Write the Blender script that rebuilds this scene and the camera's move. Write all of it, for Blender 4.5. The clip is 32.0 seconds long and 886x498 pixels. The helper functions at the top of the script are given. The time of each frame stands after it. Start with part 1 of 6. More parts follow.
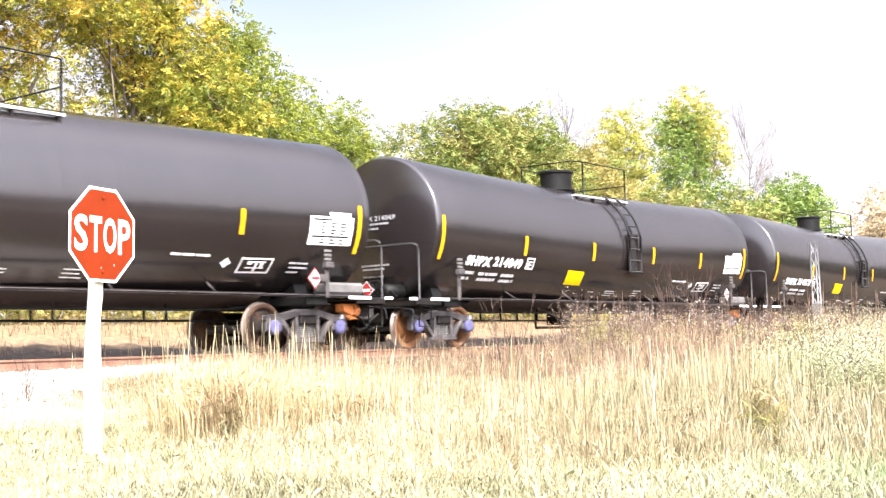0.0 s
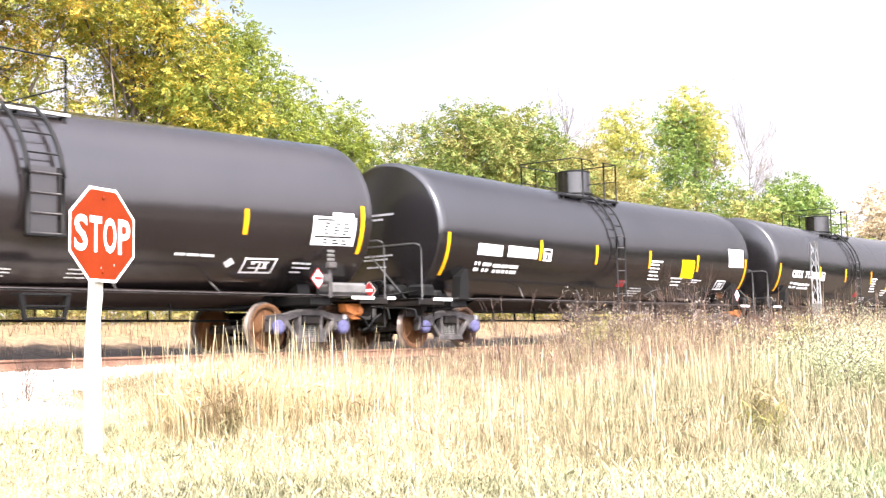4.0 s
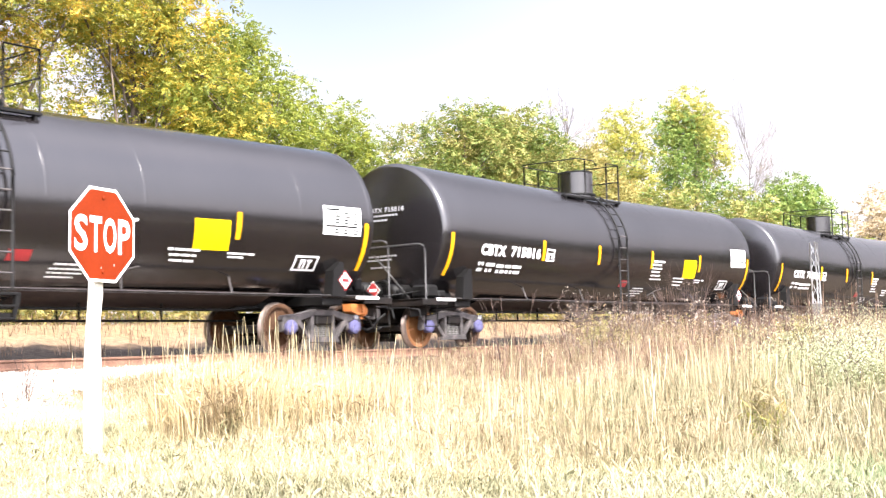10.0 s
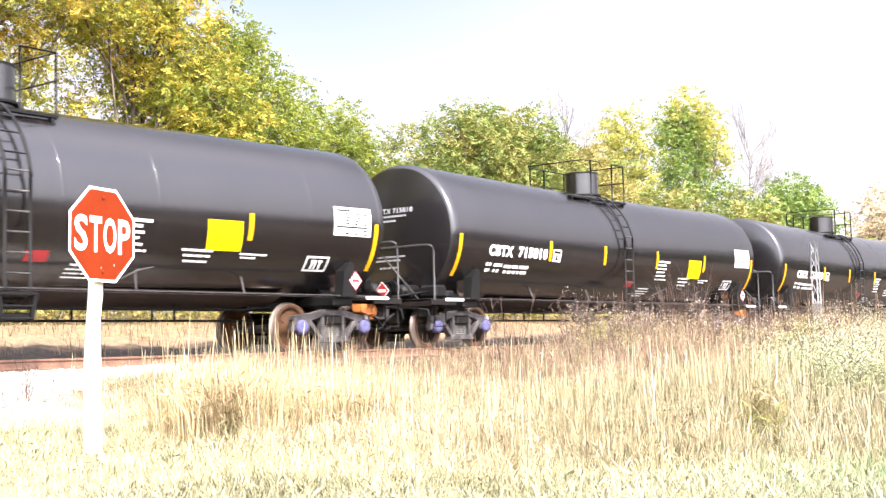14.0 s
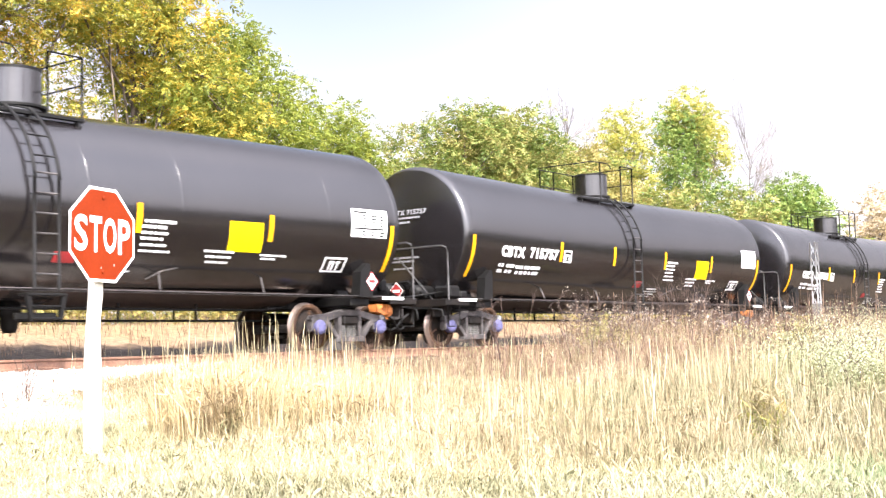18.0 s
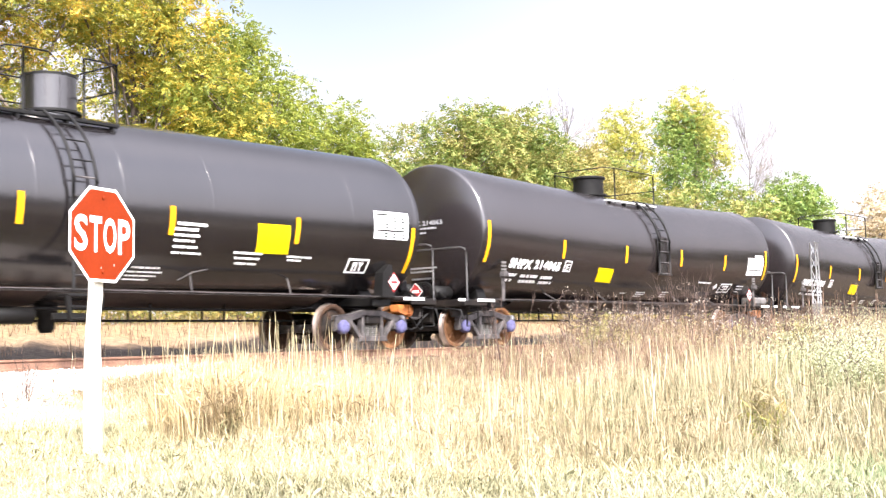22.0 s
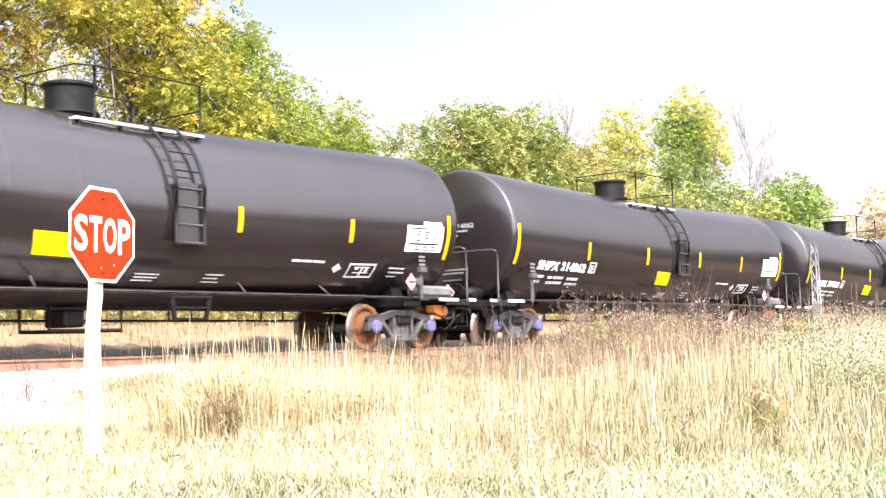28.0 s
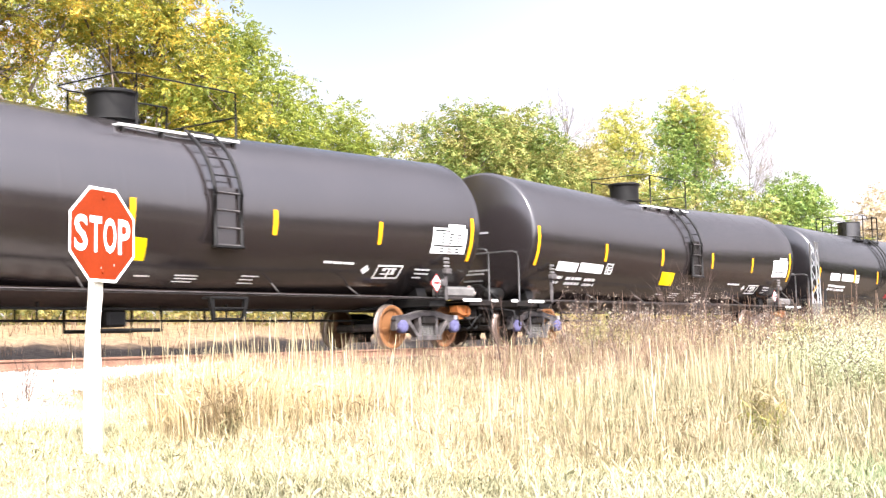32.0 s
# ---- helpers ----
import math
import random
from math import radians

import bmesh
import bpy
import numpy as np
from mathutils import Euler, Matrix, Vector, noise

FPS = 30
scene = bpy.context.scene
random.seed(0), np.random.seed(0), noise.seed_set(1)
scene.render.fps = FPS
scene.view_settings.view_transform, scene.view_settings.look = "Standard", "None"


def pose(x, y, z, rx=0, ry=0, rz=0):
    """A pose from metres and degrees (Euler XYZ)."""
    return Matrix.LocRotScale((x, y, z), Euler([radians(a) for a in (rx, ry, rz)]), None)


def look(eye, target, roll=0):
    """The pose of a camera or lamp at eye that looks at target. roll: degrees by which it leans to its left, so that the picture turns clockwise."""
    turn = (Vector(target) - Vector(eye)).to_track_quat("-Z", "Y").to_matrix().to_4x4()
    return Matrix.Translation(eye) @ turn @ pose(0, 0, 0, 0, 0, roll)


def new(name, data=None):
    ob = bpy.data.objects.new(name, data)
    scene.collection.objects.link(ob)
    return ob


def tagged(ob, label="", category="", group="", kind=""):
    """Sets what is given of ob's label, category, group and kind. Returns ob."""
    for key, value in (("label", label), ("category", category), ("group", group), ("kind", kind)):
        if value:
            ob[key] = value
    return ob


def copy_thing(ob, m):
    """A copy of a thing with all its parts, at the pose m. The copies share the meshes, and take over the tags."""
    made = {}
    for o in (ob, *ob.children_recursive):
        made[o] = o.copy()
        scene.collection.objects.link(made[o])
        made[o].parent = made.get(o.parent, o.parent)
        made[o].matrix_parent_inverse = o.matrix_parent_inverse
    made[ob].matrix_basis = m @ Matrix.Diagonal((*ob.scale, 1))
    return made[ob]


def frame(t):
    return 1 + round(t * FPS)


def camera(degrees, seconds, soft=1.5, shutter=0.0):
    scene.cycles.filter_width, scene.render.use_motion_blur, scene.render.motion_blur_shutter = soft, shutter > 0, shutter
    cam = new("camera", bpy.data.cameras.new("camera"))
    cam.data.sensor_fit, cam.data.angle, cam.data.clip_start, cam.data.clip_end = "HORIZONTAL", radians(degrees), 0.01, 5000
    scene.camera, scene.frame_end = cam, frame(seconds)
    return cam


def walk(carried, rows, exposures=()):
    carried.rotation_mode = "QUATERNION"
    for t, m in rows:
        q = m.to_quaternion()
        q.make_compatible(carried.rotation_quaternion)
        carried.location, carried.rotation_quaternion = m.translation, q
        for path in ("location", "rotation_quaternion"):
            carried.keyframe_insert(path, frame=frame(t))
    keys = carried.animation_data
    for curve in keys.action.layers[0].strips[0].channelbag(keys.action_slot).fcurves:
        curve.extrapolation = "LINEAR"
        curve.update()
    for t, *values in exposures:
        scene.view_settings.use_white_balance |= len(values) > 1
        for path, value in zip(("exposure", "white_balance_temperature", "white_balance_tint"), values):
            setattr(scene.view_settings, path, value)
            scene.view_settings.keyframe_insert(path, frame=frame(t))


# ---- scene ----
cam = camera(39.77, 32.0, soft=1.35, shutter=0.18)
EYE = Vector((0.0, 0.0, 0.032))
YAW, PITCH = 0.91945, 0.07895
AIM = EYE + Vector((math.cos(PITCH) * math.sin(YAW), math.cos(PITCH) * math.cos(YAW), math.sin(PITCH)))
STAND = look(EYE, AIM, roll=-1.58)
walk(cam, [(0.0, STAND), (32.0, STAND)])

# ---- sky, sun and exposure ----
SUN_EL, SUN_AZ = radians(44), radians(214)      # azimuth clockwise from +Y


def build_light():
    world = bpy.data.worlds.new("hazy_autumn_sky")
    scene.world = world
    world.use_nodes = True
    nt = world.node_tree
    bg = nt.nodes["Background"]
    sky = nt.nodes.new("ShaderNodeTexSky")
    sky.sky_type = "NISHITA"
    sky.sun_disc = False
    sky.sun_elevation, sky.sun_rotation = SUN_EL, SUN_AZ
    sky.air_density, sky.dust_density, sky.ozone_density = 1.0, 2.0, 1.0
    # thin veil of cloud, thick over most of the sky
    co = nt.nodes.new("ShaderNodeTexCoord")
    cloud = nt.nodes.new("ShaderNodeTexNoise")
    cloud.inputs["Scale"].default_value = 1.7
    cloud.inputs["Detail"].default_value = 5.0
    ramp = nt.nodes.new("ShaderNodeValToRGB")
    ramp.color_ramp.elements[0].position, ramp.color_ramp.elements[0].color = 0.36, (0.74, 0.74, 0.74, 1)
    ramp.color_ramp.elements[1].position, ramp.color_ramp.elements[1].color = 0.56, (0.95, 0.95, 0.95, 1)
    sep = nt.nodes.new("ShaderNodeSeparateXYZ")
    nt.links.new(co.outputs["Generated"], sep.inputs[0])
    haze = nt.nodes.new("ShaderNodeMapRange")           # white haze low down, thinner aloft
    haze.inputs["From Min"].default_value, haze.inputs["From Max"].default_value = 0.20, 0.36
    haze.inputs["To Min"].default_value, haze.inputs["To Max"].default_value = 1.0, 0.75
    nt.links.new(sep.outputs["Z"], haze.inputs["Value"])
    # a gap of blue in the cloud over the trees
    gap = nt.nodes.new("ShaderNodeVectorMath")
    gap.operation = "DOT_PRODUCT"
    gap.inputs[1].default_value = (0.668, 0.623, 0.407)
    nt.links.new(co.outputs["Generated"], gap.inputs[0])
    rim = nt.nodes.new("ShaderNodeMath")
    rim.operation = "MULTIPLY_ADD"
    rim.inputs[1].default_value = 0.05
    nt.links.new(cloud.outputs["Fac"], rim.inputs[0])
    nt.links.new(gap.outputs["Value"], rim.inputs[2])
    clear = nt.nodes.new("ShaderNodeMapRange")
    clear.inputs["From Min"].default_value, clear.inputs["From Max"].default_value = 0.985, 1.02
    clear.inputs["To Min"].default_value, clear.inputs["To Max"].default_value = 1.0, 0.42
    nt.links.new(rim.outputs[0], clear.inputs["Value"])
    veil = nt.nodes.new("ShaderNodeMath")
    veil.operation = "MULTIPLY"
    nt.links.new(haze.outputs[0], veil.inputs[0])
    nt.links.new(clear.outputs[0], veil.inputs[1])
    thick = nt.nodes.new("ShaderNodeMath")
    thick.operation = "MULTIPLY"
    mix = nt.nodes.new("ShaderNodeMixRGB")
    mix.inputs[2].default_value = (5.95, 5.60, 6.15, 1)
    nt.links.new(co.outputs["Generated"], cloud.inputs["Vector"])
    nt.links.new(cloud.outputs["Fac"], ramp.inputs[0])
    nt.links.new(ramp.outputs[0], thick.inputs[0])
    nt.links.new(veil.outputs[0], thick.inputs[1])
    nt.links.new(thick.outputs[0], mix.inputs[0])
    nt.links.new(sky.outputs[0], mix.inputs[1])
    # the haze is brighter towards the sun
    to_sun = Vector((math.cos(SUN_EL) * math.sin(SUN_AZ), math.cos(SUN_EL) * math.cos(SUN_AZ), math.sin(SUN_EL)))
    toward = nt.nodes.new("ShaderNodeVectorMath")
    toward.operation = "DOT_PRODUCT"
    toward.inputs[1].default_value = to_sun
    nt.links.new(co.outputs["Generated"], toward.inputs[0])
    glare = nt.nodes.new("ShaderNodeMapRange")
    glare.inputs["From Min"].default_value, glare.inputs["From Max"].default_value = 0.0, 1.0
    glare.inputs["To Min"].default_value, glare.inputs["To Max"].default_value = 1.0, 7.4
    nt.links.new(toward.outputs["Value"], glare.inputs["Value"])
    lit = nt.nodes.new("ShaderNodeVectorMath")
    lit.operation = "SCALE"
    nt.links.new(mix.outputs[0], lit.inputs[0])
    nt.links.new(glare.outputs[0], lit.inputs["Scale"])
    nt.links.new(lit.outputs[0], bg.inputs["Color"])
    bg.inputs["Strength"].default_value = 0.09
    sun = bpy.data.lights.new("sun", "SUN")
    sun.energy, sun.angle, sun.color = 5.0, radians(0.53), (1.0, 0.955, 0.885)
    ob = new("sun", sun)
    ob.matrix_basis = look(to_sun * 200, (0, 0, 0))
    scene.view_settings.exposure = 1.33


build_light()


# ---- materials ----
def mat(name, colour, rough=0.6, metal=0.0, vary=0.25, scale=3.0, fine=40.0, bump=0.0, second=None, coords="Object", spec=0.5, island=0.0):
    """A principled surface with two scales of colour variation, and fine relief."""
    m = bpy.data.materials.new(name)
    m.use_nodes = True
    nt = m.node_tree
    n, ln = nt.nodes, nt.links
    p = n["Principled BSDF"]
    p.inputs["Roughness"].default_value = rough
    p.inputs["Metallic"].default_value = metal
    p.inputs["Specular IOR Level"].default_value = spec
    tc = n.new("ShaderNodeTexCoord")
    big, small = n.new("ShaderNodeTexNoise"), n.new("ShaderNodeTexNoise")
    big.inputs["Scale"].default_value, big.inputs["Detail"].default_value = scale, 6
    small.inputs["Scale"].default_value, small.inputs["Detail"].default_value = fine, 4
    for t in (big, small):
        ln.new(tc.outputs[coords], t.inputs["Vector"])
    add = n.new("ShaderNodeMath")
    add.operation = "MULTIPLY_ADD"
    add.inputs[1].default_value = 0.45
    ln.new(small.outputs["Fac"], add.inputs[0])
    half = n.new("ShaderNodeMath")
    half.operation = "MULTIPLY"
    half.inputs[1].default_value = 0.55
    ln.new(big.outputs["Fac"], half.inputs[0])
    ln.new(half.outputs[0], add.inputs[2])
    ramp = n.new("ShaderNodeValToRGB")
    c2 = second or tuple(c * (1 + vary * 1.2) for c in colour)
    c1 = tuple(c * (1 - vary) for c in colour)
    ramp.color_ramp.elements[0].position, ramp.color_ramp.elements[0].color = 0.34, (*c1, 1)
    ramp.color_ramp.elements[1].position, ramp.color_ramp.elements[1].color = 0.68, (*c2, 1)
    mid = ramp.color_ramp.elements.new(0.5)
    mid.color = (*colour, 1)
    ln.new(add.outputs[0], ramp.inputs[0])
    out = ramp.outputs[0]
    if island:
        geo = n.new("ShaderNodeNewGeometry")
        hsv = n.new("ShaderNodeHueSaturation")
        mr = n.new("ShaderNodeMapRange")
        mr.inputs["To Min"].default_value, mr.inputs["To Max"].default_value = 1 - island, 1 + island
        ln.new(geo.outputs["Random Per Island"], mr.inputs["Value"])
        ln.new(mr.outputs[0], hsv.inputs["Value"])
        ln.new(out, hsv.inputs["Color"])
        out = hsv.outputs[0]
    ln.new(out, p.inputs["Base Color"])
    if bump:
        b = n.new("ShaderNodeBump")
        b.inputs["Strength"].default_value, b.inputs["Distance"].default_value = bump, 0.01
        ln.new(small.outputs["Fac"], b.inputs["Height"])
        ln.new(b.outputs[0], p.inputs["Normal"])
    return m


def leaf_mat(name, colours, trans=0.35, rough=0.55, single=0.36):
    """Leaves: one colour of the row for each leaf, part of the light shines through."""
    m = bpy.data.materials.new(name)
    m.use_nodes = True
    nt = m.node_tree
    n, ln = nt.nodes, nt.links
    p = n["Principled BSDF"]
    p.inputs["Roughness"].default_value = rough
    p.inputs["Specular IOR Level"].default_value = 0.3
    geo = n.new("ShaderNodeNewGeometry")
    tc = n.new("ShaderNodeTexCoord")
    big = n.new("ShaderNodeTexNoise")
    big.inputs["Scale"].default_value, big.inputs["Detail"].default_value = 0.8, 4
    ln.new(tc.outputs["Object"], big.inputs["Vector"])
    mr = n.new("ShaderNodeMapRange")
    mr.inputs["From Min"].default_value, mr.inputs["From Max"].default_value = 0.33, 0.67
    ln.new(big.outputs["Fac"], mr.inputs["Value"])
    w = n.new("ShaderNodeMath")
    w.operation = "MULTIPLY_ADD"
    w.inputs[1].default_value = single
    sc = n.new("ShaderNodeMath")
    sc.operation = "MULTIPLY"
    sc.inputs[1].default_value = 1 - single
    ln.new(mr.outputs[0], sc.inputs[0])
    ln.new(geo.outputs["Random Per Island"], w.inputs[0])
    ln.new(sc.outputs[0], w.inputs[2])
    ramp = n.new("ShaderNodeValToRGB")
    els = ramp.color_ramp.elements
    els[0].color, els[1].color = (*colours[0], 1), (*colours[-1], 1)
    for i, c in enumerate(colours[1:-1], 1):
        els.new(i / (len(colours) - 1)).color = (*c, 1)
    ln.new(w.outputs[0], ramp.inputs[0])
    ln.new(ramp.outputs[0], p.inputs["Base Color"])
    tr = n.new("ShaderNodeBsdfTranslucent")
    ln.new(ramp.outputs[0], tr.inputs["Color"])
    mix = n.new("ShaderNodeMixShader")
    mix.inputs[0].default_value = trans
    ln.new(p.outputs[0], mix.inputs[1])
    ln.new(tr.outputs[0], mix.inputs[2])
    ln.new(mix.outputs[0], n["Material Output"].inputs["Surface"])
    return m


def tank_paint(name, dark, pale, gloss, spec):
    """Black tank enamel, faded and dusty, with streaks that run down the shell."""
    m = bpy.data.materials.new(name)
    m.use_nodes = True
    nt = m.node_tree
    n, ln = nt.nodes, nt.links
    p = n["Principled BSDF"]
    tc = n.new("ShaderNodeTexCoord")
    info = n.new("ShaderNodeObjectInfo")
    off = n.new("ShaderNodeVectorMath")
    off.operation = "ADD"
    ln.new(tc.outputs["Object"], off.inputs[0])
    ln.new(info.outputs["Random"], off.inputs[1])
    streak = n.new("ShaderNodeMapping")
    streak.inputs["Scale"].default_value = (5.0, 0.6, 0.6)
    ln.new(off.outputs[0], streak.inputs["Vector"])
    a, b = n.new("ShaderNodeTexNoise"), n.new("ShaderNodeTexNoise")
    a.inputs["Scale"].default_value, a.inputs["Detail"].default_value = 1.6, 6
    b.inputs["Scale"].default_value, b.inputs["Detail"].default_value = 0.9, 8
    ln.new(streak.outputs[0], a.inputs["Vector"])
    ln.new(off.outputs[0], b.inputs["Vector"])
    mul = n.new("ShaderNodeMath")
    mul.operation = "MULTIPLY"
    ln.new(a.outputs["Fac"], mul.inputs[0])
    ln.new(b.outputs["Fac"], mul.inputs[1])
    ramp = n.new("ShaderNodeValToRGB")
    ramp.color_ramp.elements[0].position, ramp.color_ramp.elements[0].color = 0.12, (*dark, 1)
    ramp.color_ramp.elements[1].position, ramp.color_ramp.elements[1].color = 0.48, (*pale, 1)
    ln.new(mul.outputs[0], ramp.inputs[0])
    ln.new(ramp.outputs[0], p.inputs["Base Color"])
    rr = n.new("ShaderNodeMapRange")
    rr.inputs["To Min"].default_value, rr.inputs["To Max"].default_value = gloss
    ln.new(b.outputs["Fac"], rr.inputs["Value"])
    ln.new(rr.outputs[0], p.inputs["Roughness"])
    p.inputs["Specular IOR Level"].default_value = spec
    bp = n.new("ShaderNodeBump")
    bp.inputs["Strength"].default_value, bp.inputs["Distance"].default_value = 0.035, 0.02
    ln.new(b.outputs["Fac"], bp.inputs["Height"])
    ln.new(bp.outputs[0], p.inputs["Normal"])
    return m


TANK = tank_paint("black_tank_enamel", (0.0060, 0.0052, 0.0055), (0.0102, 0.0089, 0.0094), (0.175, 0.225), 0.78)
JACKET = tank_paint("faded_black_jacket", (0.0105, 0.0084, 0.0085), (0.0165, 0.0132, 0.0134), (0.185, 0.235), 0.74)
FRAME = mat("dusty_black_underframe", (0.0070, 0.0056, 0.0050), 0.6, 0, 0.4, 2.5, 25, 0.2, second=(0.020, 0.014, 0.0105), spec=0.2)
SILL = mat("brown_belly", (0.026, 0.0165, 0.0135), 0.65, 0, 0.35, 1.2, 18, 0.2, second=(0.050, 0.032, 0.024), spec=0.3)
PIPE = mat("grey_worn_steel", (0.11, 0.105, 0.10), 0.5, 0.2, 0.35, 3, 40, 0.1)
RAILGREY = mat("worn_grey_handrail", (0.042, 0.040, 0.040), 0.45, 0.3, 0.3, 3, 40, 0.1)
BLACK = mat("black_steel_paint", (0.0055, 0.0052, 0.0050), 0.55, 0, 0.4, 4, 40, 0.1, spec=0.18)
CAST = mat("cast_steel", (0.052, 0.047, 0.047), 0.62, 0.1, 0.4, 6, 60, 0.3, second=(0.12, 0.105, 0.10), spec=0.3)
# wheel colours darkened for the shade of side frames and car
WHEELM = mat("rusty_wheel_rim", (0.050, 0.028, 0.018), 0.75, 0.1, 0.5, 4, 30, 0.3, second=(0.110, 0.058, 0.032), spec=0.22)
WHEELDARK = mat("shaded_wheel_plate", (0.010, 0.0075, 0.006), 0.7, 0.1, 0.5, 4, 30, 0.3, second=(0.040, 0.022, 0.013), spec=0.2)


def rusty_by_object(m, colour, share):
    """Turns part of the objects that wear m towards another colour."""
    nt = m.node_tree
    n, ln = nt.nodes, nt.links
    base = n["Principled BSDF"].inputs["Base Color"]
    src = base.links[0].from_socket
    info, mr, mix = n.new("ShaderNodeObjectInfo"), n.new("ShaderNodeMapRange"), n.new("ShaderNodeMixRGB")
    mr.inputs["From Min"].default_value, mr.inputs["From Max"].default_value = 1 - share - 0.25, 1 - share + 0.15
    mr.inputs["To Max"].default_value = 0.85
    mix.inputs[2].default_value = (*colour, 1)
    ln.new(info.outputs["Random"], mr.inputs["Value"])
    ln.new(mr.outputs[0], mix.inputs[0])
    ln.new(src, mix.inputs[1])
    ln.new(mix.outputs[0], base)


rusty_by_object(WHEELM, (0.20, 0.088, 0.034), 0.22)
rusty_by_object(WHEELDARK, (0.15, 0.062, 0.020), 0.30)
TREAD = mat("polished_tread", (0.30, 0.24, 0.21), 0.38, 0.8, 0.2, 6, 60)
BEARING = mat("blue_bearing_cap", (0.080, 0.078, 0.155), 0.75, 0, 0.3, 8, 60, 0.1, spec=0.15)
ORANGE = mat("orange_primer_casting", (0.55, 0.19, 0.05), 0.6, 0, 0.3, 6, 40, 0.2)
WHITE = mat("white_stencil_paint", (0.78, 0.78, 0.77), 0.5, 0, 0.08, 4, 40)
YELLOW = mat("yellow_reflective_tape", (0.66, 0.32, 0.006), 0.5, 0, 0.08, 4, 60, spec=0.12)
LEMON = mat("yellow_panel_paint", (0.70, 0.49, 0.003), 0.5, 0, 0.08, 4, 60, spec=0.1)
REDP = mat("faded_red_paint", (0.25, 0.014, 0.016), 0.5, 0, 0.2, 6, 50)
SILVER = mat("galvanised_grating", (0.52, 0.51, 0.50), 0.45, 0.3, 0.2, 6, 50, 0.1)
SIGNRED = mat("red_sign_sheeting", (0.160, 0.0195, 0.0035), 0.55, 0, 0.12, 5, 60, spec=0.1)
SIGNWHITE = mat("white_sign_sheeting", (0.80, 0.78, 0.76), 0.4, 0, 0.05, 5, 60)
ALU = mat("bare_aluminium", (0.55, 0.55, 0.55), 0.4, 0.7, 0.15, 10, 60)
WOOD = mat("weathered_white_post", (0.62, 0.58, 0.50), 0.8, 0, 0.15, 6, 60, 0.4)
RAILM = mat("rusty_rail_steel", (0.16, 0.085, 0.055), 0.7, 0.1, 0.3, 5, 40, 0.2)
RAILTOP = mat("worn_rail_head", (0.42, 0.36, 0.32), 0.3, 0.8, 0.15, 5, 60)
TIE = mat("creosoted_tie", (0.085, 0.062, 0.048), 0.85, 0, 0.3, 4, 40, 0.4, second=(0.17, 0.13, 0.10))
HEADMARK = mat("greyed_stencil_paint", (0.22, 0.22, 0.23), 0.5, 0, 0.3, 4, 40)
STONE = mat("pale_ballast_stone", (0.36, 0.315, 0.28), 0.85, 0, 0.3, 10, 60, 0.2, island=0.4)
BARK = mat("grey_brown_bark", (0.11, 0.085, 0.065), 0.9, 0, 0.35, 5, 50, 0.5)
TWIG = mat("grey_bare_twigs", (0.17, 0.15, 0.14), 0.9, 0, 0.3, 5, 50)
STALK = mat("reddish_dry_stalk", (0.065, 0.041, 0.032), 0.9, 0, 0.3, 5, 50)
MAST = mat("silver_mast_paint", (0.44, 0.45, 0.46), 0.4, 0.4, 0.1, 6, 50)

DRY = leaf_mat("dry_straw_grass", [(0.073, 0.057, 0.028), (0.202, 0.165, 0.091), (0.343, 0.295, 0.183), (0.488, 0.433, 0.294)], 0.15, 0.6, single=0.68)
DRYDARK = leaf_mat("brown_dry_grass", [(0.055, 0.036, 0.018), (0.135, 0.092, 0.046), (0.250, 0.185, 0.100), (0.380, 0.310, 0.190)], 0.15, 0.6, single=0.68)
RUSSET = leaf_mat("russet_weed_growth", [(0.053, 0.028, 0.018), (0.126, 0.074, 0.046), (0.213, 0.144, 0.097), (0.293, 0.218, 0.163)], 0.15, 0.6, single=0.68)
LAWN = leaf_mat("short_bleached_grass", [(0.105, 0.102, 0.045), (0.270, 0.250, 0.135), (0.400, 0.370, 0.225), (0.550, 0.505, 0.360)], 0.12, 0.6, single=0.68)
LAWNGREEN = leaf_mat("fresh_green_grass", [(0.085, 0.132, 0.055), (0.165, 0.212, 0.105), (0.295, 0.305, 0.195)], 0.2, 0.6, single=0.68)
DEEPGREEN = leaf_mat("olive_brown_blades", [(0.043, 0.047, 0.019), (0.102, 0.089, 0.038), (0.238, 0.196, 0.102), (0.374, 0.306, 0.178)], 0.15)
FLUFF = leaf_mat("white_seed_fluff", [(0.24, 0.20, 0.16), (0.42, 0.38, 0.33)], 0.2, 0.8)
BLOSSOM = leaf_mat("greenish_white_blossom", [(0.240, 0.250, 0.150), (0.360, 0.370, 0.240), (0.500, 0.490, 0.360)], 0.25, 0.8)
GOLDSTRAW = leaf_mat("golden_brown_straw", [(0.130, 0.084, 0.036), (0.285, 0.208, 0.102), (0.447, 0.358, 0.206), (0.583, 0.497, 0.326)], 0.15, 0.6, single=0.68)
OLIVEGRASS = leaf_mat("olive_dry_grass", [(0.062, 0.065, 0.030), (0.137, 0.134, 0.072), (0.253, 0.237, 0.151), (0.375, 0.352, 0.253)], 0.15, 0.6, single=0.68)
SAGE = leaf_mat("pale_sage_leaf", [(0.155, 0.180, 0.085), (0.290, 0.305, 0.165), (0.430, 0.425, 0.270)], 0.3)
GOLDROD = leaf_mat("yellow_green_weed_leaf", [(0.150, 0.155, 0.058), (0.250, 0.235, 0.085), (0.280, 0.215, 0.105)], 0.3)
